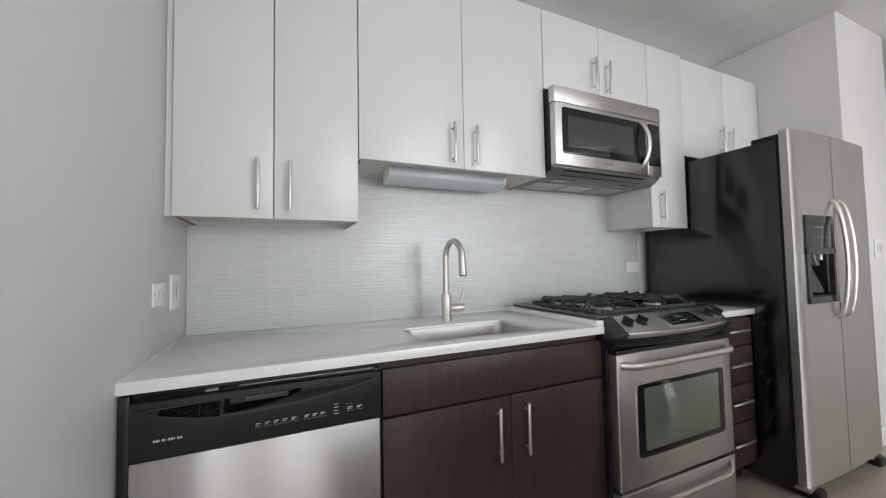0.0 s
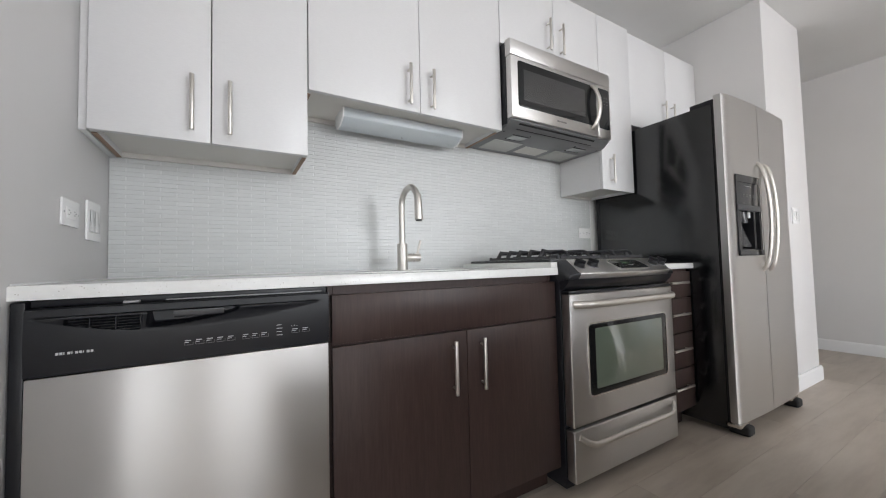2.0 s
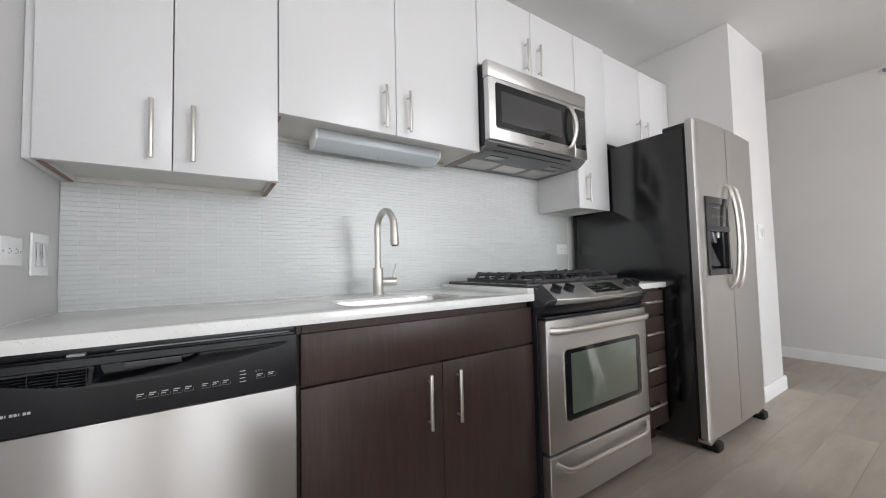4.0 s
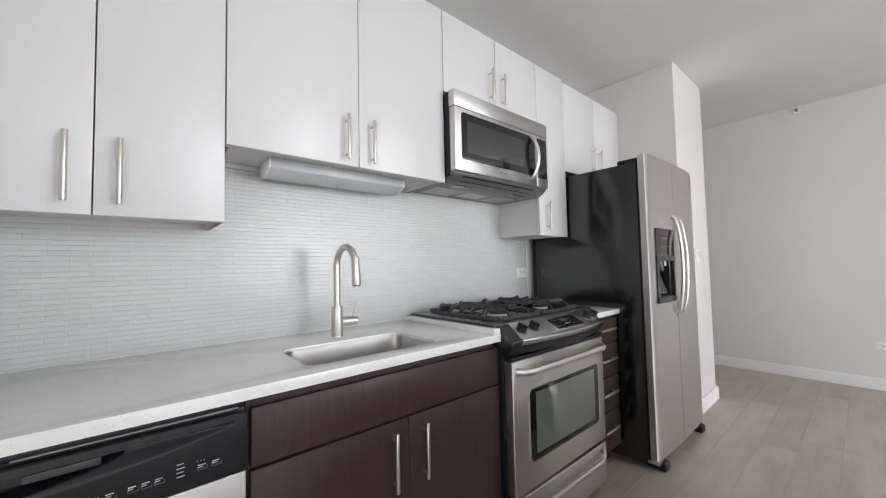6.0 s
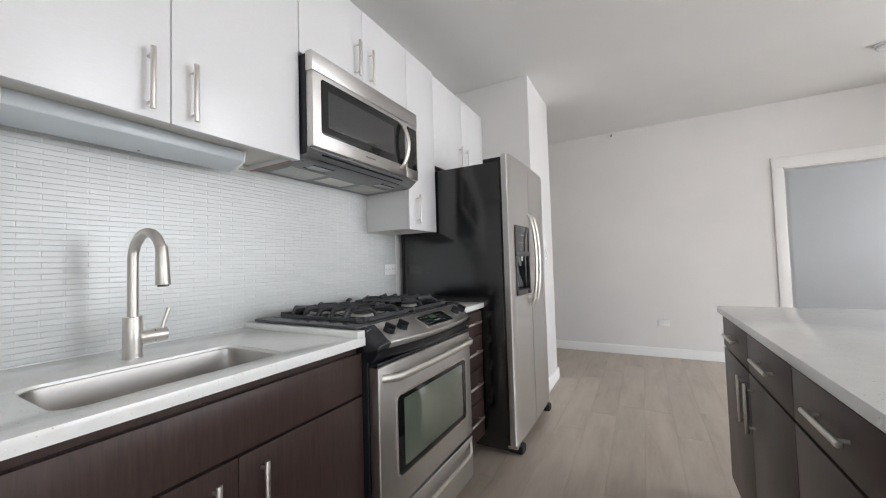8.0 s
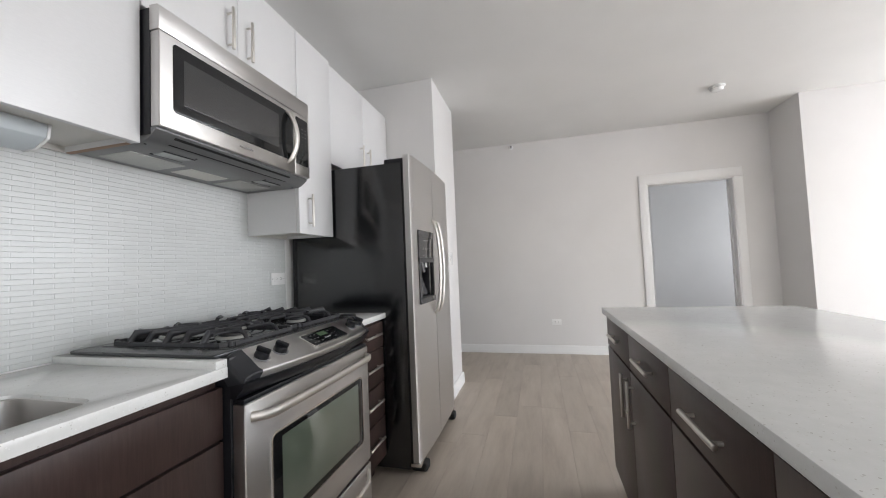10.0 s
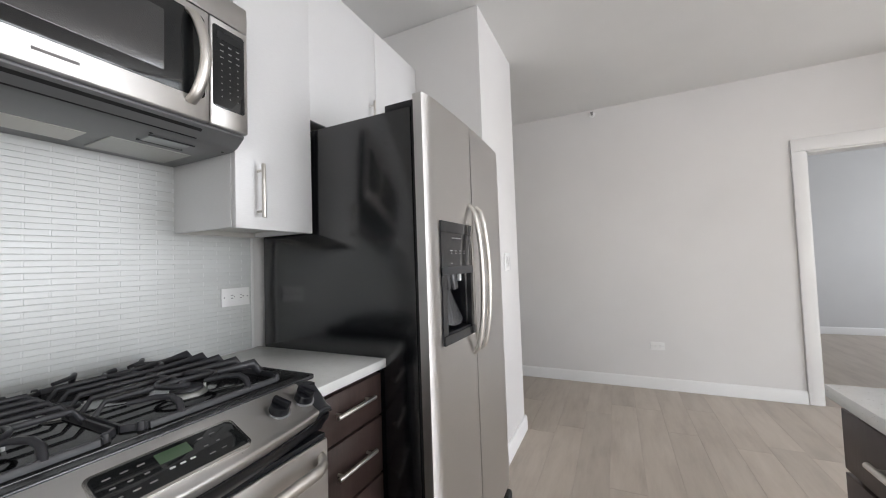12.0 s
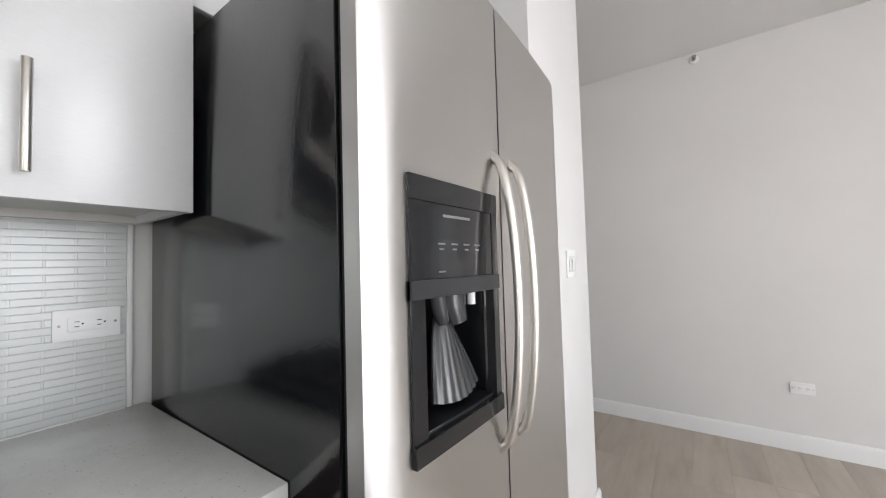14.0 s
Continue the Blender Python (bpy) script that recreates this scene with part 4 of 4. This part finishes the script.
# ---- microwave ----
def microwave():
    ob = thing("microwave", (1.93, -0.19, 1.605), "stainless over-the-range microwave with a dark window", "microwave")
    X0, X1 = 1.548, 2.312
    part("case", block(X0, X1, -0.362, -0.002, 1.625, 2.036, 0.003), BLACK, ob, "black steel case")
    under = part("underside", extrude_profile([(-0.012, 1.625), (-0.012, 1.606), (-0.33, 1.606), (-0.352, 1.614), (-0.384, 1.640), (-0.384, 1.647), (-0.36, 1.647), (-0.36, 1.625)], "x", X0 + 0.002, X1 - 0.002, 0.001), UNDERGREY, ob, "grey painted vented underside")
    part("intake_slot", extrude_profile([(-0.346, 1.6105), (-0.376, 1.6330), (-0.372, 1.638), (-0.342, 1.615)], "x", X0 + 0.07, X1 - 0.12), VOID, under)
    for a, b in ((1.60, 1.80), (2.06, 2.26)):
        part("grease_filter", block(a, b, -0.20, -0.05, 1.6035, 1.607, 0.001), FILTER, under, "grey mesh grease filter")
        part("lamp_lens", block((a + b) / 2 - 0.05, (a + b) / 2 + 0.05, -0.29, -0.235, 1.6035, 1.607, 0.001), LENS, under, "clear lamp cover")
        part("lamp_frame", blocks(((a + b) / 2 - 0.057, (a + b) / 2 + 0.057, -0.297, -0.29, 1.603, 1.607), ((a + b) / 2 - 0.057, (a + b) / 2 + 0.057, -0.235, -0.228, 1.603, 1.607), b=0.0005), BLACK, under)
    part("rating_label", block(1.84, 2.02, -0.18, -0.07, 1.6045, 1.607, 0.0003, 1), UNDER, under, "beige paper label")
    for x in (1.57, 1.75, 2.1, 2.29):
        part("screw", rod((x, -0.31, 1.607), (x, -0.31, 1.6045), 0.004, seg=10), VOID, under)
    # curved top band
    prof = [(-0.36, 1.960), (-0.399, 1.960), (-0.400, 1.99), (-0.399, 2.034), (-0.394, 2.041), (-0.36, 2.043)]
    part("top_band", extrude_profile(prof, "x", X0, X1, 0.001), STEEL, ob, "stainless vent band")
    door = part("door", block(X0, 2.197, -0.400, -0.3625, 1.648, 1.957, 0.004, 3), STEEL, ob, "stainless door")
    part("side_panel", block(2.199, X1, -0.400, -0.3625, 1.648, 1.957, 0.004, 3), STEEL, ob)
    glass = part("window_border", plate(1.592, 2.184, 1.706, 1.936, -0.4018, -0.396, 0.014, 0.0008), BLACKGLASS, door, "black glass window border")
    part("window_screen", plate(1.628, 2.085, 1.742, 1.897, -0.4026, -0.400, 0.002, 0.0003), SMOKED, glass, "smoked grey viewing window")
    keys = part("keypad", plate(2.206, 2.300, 1.702, 1.938, -0.4018, -0.396, 0.008, 0.0008), BLACKGLASS, ob, "black keypad")
    part("clock_window", block(2.218, 2.288, -0.4026, -0.401, 1.900, 1.924, 0.0003, 1), PIANO, keys)
    for r in range(9):
        for k in range(3):
            w = 0.010 if r < 3 else 0.0035
            x, z = 2.227 + 0.024 * k, 1.885 - 0.019 * r
            part("key_text", block(x - w / 2 + 0.004, x + w / 2 + 0.004, -0.4026, -0.401, z, z + 0.003, 0, 1), GREYINK, keys)
    part("brand_mark", block(1.86, 1.93, -0.4012, -0.399, 1.676, 1.683, 0.0002, 1), GREYINK, door, "plain grey bar")
    pts = []
    for i in range(25):
        u = i / 24
        k = math.sin(math.pi * u) ** 0.55
        pts.append((2.148 + 0.016 * math.sin(math.pi * u), -0.398 - 0.042 * k, 1.688 + 0.246 * u))
    part("handle", sweep(pts, 0.015, 0.009, 14), NICKEL, door, "bowed satin steel handle")


microwave()


# ---- refrigerator ----
def fridge():
    X0, X1, XS = 2.647, 3.512, 3.036
    ob = thing("refrigerator", (3.08, -0.4, 0), "stainless side-by-side refrigerator with black sides", "refrigerator")
    case = extrude_profile([(X0, -0.03), (X1, -0.03), (X1, -0.774), (X1 - 0.012, -0.774), (X1 - 0.012, -0.70), (X0 + 0.012, -0.70), (X0 + 0.012, -0.774), (X0, -0.774)], "z", 0.035, 1.785, 0.003)
    part("case", case, PEEL, ob, "black textured steel case")
    for a, b in ((X0 + 0.006, X0 + 0.03), (X1 - 0.03, X1 - 0.006)):
        part("gasket", block(a, b, -0.785, -0.774, 0.075, 1.785, 0.002), RUBBER, ob)
    for a, b in ((X0 + 0.005, X0 + 0.10), (X1 - 0.10, X1 - 0.005)):
        part("hinge_cover", block(a, b, -0.785, -0.665, 1.785, 1.812, 0.006, 2), BLACK, ob, "black hinge cover")
    part("toe_grille", block(X0 + 0.01, X1 - 0.01, -0.77, -0.74, 0.03, 0.075, 0.003), BLACK, ob)

    def face(x):
        """The bowed front of both doors."""
        u = (x - 3.08) / 0.433
        e = max(0.0, abs(u) - 0.84) / 0.16
        return -0.842 + 0.014 * u * u + 0.0095 * e ** 2.2

    def slab(x0, x1, z0, z1):
        """A piece of a door that follows the bow."""
        n = max(6, int(160 * (x1 - x0)))
        fr = [(x0 + (x1 - x0) * i / n, face(x0 + (x1 - x0) * i / n)) for i in range(n + 1)]
        return extrude_profile(([(x0, -0.786)] + fr + [(x1, -0.786)])[::-1], "z", z0, z1)

    hole = (2.740, 2.994, 0.962, 1.38)

    def door(x0, x1, left):
        if not left:
            bm = slab(x0, x1, 0.075, 1.826)
        else:
            bm = slab(x0, x1, 0.075, hole[2])
            put(bm, slab(x0, x1, hole[3], 1.826))
            put(bm, slab(x0, hole[0], hole[2], hole[3]))
            put(bm, slab(hole[1], x1, hole[2], hole[3]))
        return part("door", bm, STEEL, ob, "bowed brushed stainless door")
    left, right = door(X0 + 0.001, XS - 0.003, True), door(XS + 0.003, X1 - 0.001, False)
    for d, x, u in ((left, 3.008, -1), (right, 3.096, 1)):
        pts = []
        for i in range(33):
            v = i / 32
            k = math.sin(math.pi * v) ** 0.42
            pts.append((x, face(x) + 0.004 - 0.052 * k, 0.862 + 0.62 * v))
        part("handle", sweep(pts, 0.0145, 0.010, 16), NICKEL, d, "long bowed satin steel handle")

    # water and ice dispenser in the left door
    dx0, dx1, dz0, dz1 = 2.728, 3.004, 0.948, 1.392
    def skin(a, b, z0, z1, lift, thick, mat, name, parent, label="", arc=0.0):
        """A panel that follows the bow of the door."""
        bm = bmesh.new()
        n = 14
        rows = []
        for i in range(n + 1):
            x = a + (b - a) * i / n
            y = face(x) - lift
            s = arc * (2 * i / n - 1) ** 2
            rows.append([bm.verts.new(p) for p in ((x, y, z0 + s), (x, y, z1), (x, y + thick, z1), (x, y + thick, z0 + s))])
        for p, q in zip(rows, rows[1:]):
            for j in range(4):
                bm.faces.new((p[j], p[(j + 1) % 4], q[(j + 1) % 4], q[j]))
        bm.faces.new(rows[0][::-1])
        bm.faces.new(rows[-1])
        bmesh.ops.recalc_face_normals(bm, faces=bm.faces[:])
        bmesh.ops.bevel(bm, geom=[e for e in bm.edges if e.calc_face_angle(0) > 1.0], offset=0.0008, segments=1, affect="EDGES")
        return part(name, bm, mat, parent, label)
    frame_ = part("dispenser", blocks((hole[0], hole[1], -0.74, -0.73, hole[2], hole[3]), (hole[0], hole[0] + 0.004, -0.815, -0.74, hole[2], hole[3]), (hole[1] - 0.004, hole[1], -0.815, -0.74, hole[2], hole[3]), b=0.001), BLACK, left, "dark grey ice and water dispenser")
    for a, b, z0, z1 in ((dx0, dx0 + 0.034, dz0 + 0.03, 1.352), (dx1 - 0.022, dx1, dz0 + 0.03, 1.352)):
        skin(a, b, z0, z1, 0.005, 0.02, PIANO, "side_rim", frame_)
    skin(dx0, dx1, 1.352, dz1, 0.006, 0.02, PIANO, "head_rim", frame_)
    skin(dx0, dx1, dz0, dz0 + 0.032, 0.010, 0.03, PIANO, "sill_rim", frame_)
    pad = skin(dx0 + 0.034, dx1 - 0.022, 1.226, 1.352, 0.003, 0.012, PIANO, "control_pad", frame_, "glossy grey control pad")
    skin(dx0, dx1, 1.196, 1.226, 0.008, 0.02, GREYPL, "lower_band", frame_)
    for k in range(4):
        x = 2.80 + 0.038 * k
        skin(x, x + 0.020, 1.283, 1.286, 0.0036, 0.001, GREYINK, "key_text", pad)
        skin(x + 0.003, x + 0.016, 1.274, 1.277, 0.0036, 0.001, GREYINK, "key_text", pad)
    skin(2.815, 2.90, 1.33, 1.335, 0.0036, 0.001, GREYINK, "brand_mark", pad, "plain grey bar")
    skin(2.80, 2.82, 1.236, 1.239, 0.0036, 0.001, GREYINK, "key_text", pad)
    # hollow and its fittings
    chute = part("chute", sweep([(2.915, -0.79, 1.21), (2.915, -0.795, 1.165), (2.92, -0.80, 1.135)], 0.036, 0.02, 16, lambda v: 1 - 0.35 * v), SMOKE, frame_, "grey ice chute")
    part("nozzle", rod((2.968, -0.80, 1.21), (2.968, -0.80, 1.165), 0.009, seg=12), PLASTIC, frame_)
    bm = bmesh.new()
    fan = []
    for i in range(17):
        v = i / 16
        half = 0.016 + 0.062 * v ** 0.75
        fan.append([bm.verts.new((2.90 + half * u, -0.768 - 0.036 * v - 0.014 * (1 - u * u) + 0.0014 * math.cos(7 * math.pi * u) * v, 1.150 - 0.155 * v + 0.012 * u * u * v)) for u in [k / 20 - 1 for k in range(41)]])
    for a, b in zip(fan, fan[1:]):
        for k in range(40):
            bm.faces.new((a[k], a[k + 1], b[k + 1], b[k]))
    thick = bmesh.ops.extrude_face_region(bm, geom=bm.faces[:])
    for v in thick["geom"]:
        if isinstance(v, bmesh.types.BMVert):
            v.co.y += 0.004
    bmesh.ops.recalc_face_normals(bm, faces=bm.faces[:])
    part("paddle", bm, SMOKE, frame_, "grey ribbed fan-shaped paddle")
    part("water_spout", sweep([(2.865, -0.785, 1.20), (2.868, -0.79, 1.165), (2.88, -0.79, 1.14)], 0.020, 0.016, 14, lambda v: 1 - 0.3 * v), SMOKE, frame_, "grey water spout")
    part("drip_tray", extrude_profile([(dx0 + 0.03, -0.74), (dx1 - 0.02, -0.74), (dx1 - 0.02, face(dx1) + 0.004), (2.875, face(2.875) + 0.002), (dx0 + 0.03, face(dx0 + 0.03) + 0.004)], "z", 0.975, 0.986, 0.001), BLACK, frame_)
    # feet and hinge
    for x in (X0 + 0.085, X1 - 0.085):
        part("foot", blocks((x - 0.036, x + 0.036, -0.848, -0.75, 0.0, 0.052), b=0.014, seg=3), RUBBER, ob, "black levelling foot")
        part("hinge", block(x - 0.085, x + 0.02, -0.83, -0.76, 0.05, 0.074, 0.004), POLISHED, ob, "steel bottom hinge")
    for x in (X0 + 0.1, X1 - 0.1):
        part("roller", rod((x - 0.02, -0.15, 0.02), (x + 0.02, -0.15, 0.02), 0.02, seg=16), RUBBER, ob)


fridge()


# ---- outlets, switches, ceiling fittings ----
def device(name, label, category, origin, facing, w, h, kind):
    """A wall plate with outlets or rockers; drawn facing -y, then turned."""
    ob = thing(name, (0, 0, 0), label, category, "white wall plates")
    part("plate", plate(-w / 2, w / 2, -h / 2, h / 2, -0.006, 0, 0.004, 0.002), PLASTIC, ob)
    if kind == "outlet":
        ins = part("insert", plate(-0.034, 0.034, -0.0165, 0.0165, -0.0072, -0.004, 0.003, 0.0006), PLASTIC, ob)
        for c in (-0.019, 0.019):
            for s in (-0.0055, 0.0055):
                part("slot", block(c - 0.004, c + 0.004, -0.0076, -0.006, s - 0.0009 + 0.001, s + 0.0009 + 0.001, 0, 1), VOID, ins)
            part("ground_hole", rod((c + 0.0095, -0.0076, 0.001), (c + 0.0095, -0.006, 0.001), 0.0022, seg=10), VOID, ins)
        for x in (-0.048, 0.048):
            part("screw", rod((x, -0.0068, 0), (x, -0.005, 0), 0.0028, seg=10), SILVER, ob)
    else:
        for c in (-0.023, 0.023):
            # grey plate paints the shadow gap round each rocker
            part("rocker_frame", plate(c - 0.0185, c + 0.0185, -0.0355, 0.0355, -0.0068, -0.004, 0.002, 0.0004), GAPSHADE, ob)
            part("rocker", extrude_profile([(-0.0065, -0.033), (-0.0110, -0.033), (-0.0080, 0.0), (-0.0072, 0.033), (-0.0065, 0.033)], "x", c - 0.0165, c + 0.0165, 0.0008), PLASTIC, ob)
    ob.matrix_basis = pose(*origin, 0, 0, facing)
    return ob


# grey that puts gap shade into the colour of switches and detector vent
GAPSHADE = painted("plate_shadow_gap", (0.55, 0.55, 0.54), 0.4, 0.02)
device("wall_outlet", "white double outlet set in the glass tiles", "outlet", (2.531, -0.0105, 1.134), 0, 0.117, 0.072, "outlet")
device("wall_outlet", "white double outlet low on the grey wall", "outlet", (5.4995, -1.708, 0.397), -90, 0.117, 0.072, "outlet")
device("wall_outlet", "white double outlet on the side wall above the counter", "outlet", (0.0005, -0.360, 1.098), 90, 0.12, 0.072, "outlet")
device("light_switch", "white double rocker switch on the side wall above the counter", "switch", (0.0005, -0.176, 1.096), 90, 0.124, 0.122, "switch")
device("light_switch", "white double rocker switch beside the refrigerator", "switch", (3.945, -0.7355, 1.233), 0, 0.13, 0.117, "switch")


def sprinkler():
    ob = thing("sprinkler_head", (5.5, -1.249, 2.69), "small white sidewall sprinkler head", "sprinkler")
    part("escutcheon", rod((5.4995, -1.249, 2.69), (5.492, -1.249, 2.69), 0.032, 0.028, 24, 0.002), PLASTIC, ob)
    part("body", rod((5.492, -1.249, 2.69), (5.465, -1.249, 2.69), 0.011, seg=14), SILVER, ob)
    part("deflector", block(5.452, 5.465, -1.263, -1.235, 2.692, 2.704, 0.002), SILVER, ob)


def smoke_alarm():
    x, y = 4.56, -3.22
    ob = thing("smoke_detector", (x, y, H), "round white smoke detector on the ceiling", "smoke detector")
    part("base", rod((x, y, H - 0.0005), (x, y, H - 0.014), 0.066, seg=32, b=0.002), PLASTIC, ob)
    part("dome", rod((x, y, H - 0.014), (x, y, H - 0.046), 0.058, 0.044, 32, 0.006), PLASTIC, ob)
    part("vent_ring", rod((x, y, H - 0.022), (x, y, H - 0.026), 0.0575, seg=32), GAPSHADE, ob)


sprinkler()
smoke_alarm()

# ---- pieces of the setting ----
struct("backsplash", blocks((0.0005, 2.603, -0.006, -0.0005, 0.914, 1.372), (0.62, 2.315, -0.006, -0.0005, 1.372, 1.62), b=0), GROUT, "mosaic backsplash of narrow glossy glass tiles", "backsplash")
tagged(part("tile_edge_trim", block(2.603, 2.614, -0.011, -0.0005, 0.914, 1.372, 0.002), TRIM), "white edge strip beside the glass tiles", "trim", kind="structure")
splash = bpy.data.objects["backsplash"]


def tile_mesh(w, h):
    """One glass tile, its front edges eased."""
    e, d = 0.0008, 0.0026
    bm = bmesh.new()
    back = [bm.verts.new(p) for p in ((-w / 2, 0, -h / 2), (w / 2, 0, -h / 2), (w / 2, 0, h / 2), (-w / 2, 0, h / 2))]
    mid = [bm.verts.new((v.co.x, -d + e, v.co.z)) for v in back]
    face = [bm.verts.new((v.co.x - math.copysign(e, v.co.x), -d, v.co.z - math.copysign(e, v.co.z))) for v in back]
    for r, s in ((back, mid), (mid, face)):
        for i in range(4):
            bm.faces.new((r[i], r[(i + 1) % 4], s[(i + 1) % 4], s[i]))
    bm.faces.new(face)
    bmesh.ops.recalc_face_normals(bm, faces=bm.faces[:])
    bm.faces.ensure_lookup_table()
    return bm


def lay_tiles():
    pitch, rise, w, h = 0.1005, 0.0166, 0.0968, 0.0155
    shared = {}
    rest, joints = bmesh.new(), bmesh.new()
    rows = int((1.606 - 0.916) / rise)
    rng = random.Random(4)
    for r in range(rows):
        z = 0.918 + rise * (r + 0.5)
        x = -pitch * (0.5 if r % 2 else 0.0)
        while x < 2.6:
            a, b = max(x, 0.002), min(x + w, 2.601)
            c = (a + b) / 2
            x += pitch
            if b - a < 0.012 or (z > 1.362 and not 0.63 < c < 2.30):
                continue
            if b < 2.598:
                put(joints, block(b - 0.0002, b + 0.0039, -0.0080, -0.0055, z - h / 2 + 0.0006, z + h / 2 - 0.0006, 0, 1))
            tilt = rng.uniform(-0.006, 0.006), rng.uniform(-0.008, 0.008)
            key = round(b - a, 3)
            if c > 1.62 and z < 1.366:
                if key not in shared:
                    me = bpy.data.meshes.new("tile")
                    t = tile_mesh(b - a, h)
                    t.to_mesh(me)
                    t.free()
                    me.materials.append(TILE)
                    shared[key] = me
                ob = new("tile", shared[key])
                ob.parent = splash
                ob.location = Vector((c, -0.006, z)) - splash.location
                ob.rotation_euler = (tilt[1], 0, tilt[0])
            else:
                t = tile_mesh(b - a, h)
                t.transform(pose(c, -0.006, z, math.degrees(tilt[1]), 0, math.degrees(tilt[0])))
                put(rest, t)
    part("joints", joints, SPACER, splash, "milky grout between tile ends", kind="stuff")
    part("tiles", rest, TILE, splash, kind="stuff")


lay_tiles()

floor = struct("floor", blocks((-2.62, 5.5, -8.12, 1.72, -0.06, -0.004), b=0), BED, "grey-brown oak vinyl plank floor", "floor")


def lay_planks():
    w, length = 0.181, 1.22
    shared = {}
    rng = random.Random(9)
    far = bmesh.new()
    y = -8.0
    while y < 1.6:
        x = (-2.5 if y < WL - 0.05 else 0.0 if y < -0.05 else 4.25) - rng.uniform(0, length)
        while x < 5.5:
            a, b = max(x, -2.5 if y < WL - 0.05 else 0.0 if y < -0.05 else 4.25), min(x + length, 5.5)
            x += length
            if b - a < 0.03:
                continue
            y1 = min(y + w, 1.6)
            if y > -4.2:
                key = (round(b - a, 2), round(y1 - y, 3))
                if key not in shared:
                    bm = block(-(b - a) / 2 + 0.0004, (b - a) / 2 - 0.0004, -(y1 - y) / 2 + 0.0004, (y1 - y) / 2 - 0.0004, -0.004, 0, 0.0005, 1)
                    me = bpy.data.meshes.new("plank")
                    bm.to_mesh(me)
                    bm.free()
                    me.materials.append(PLANK)
                    shared[key] = me
                ob = new("plank", shared[key])
                ob.parent = floor
                ob.location = Vector(((a + b) / 2, (y + y1) / 2, 0)) - floor.location
            else:
                put(far, block(a + 0.0004, b - 0.0004, y + 0.0004, y1 - 0.0004, -0.004, 0, 0.0008, 1))
        y += w
    part("planks", far, PLANK, floor, kind="stuff")


lay_planks()
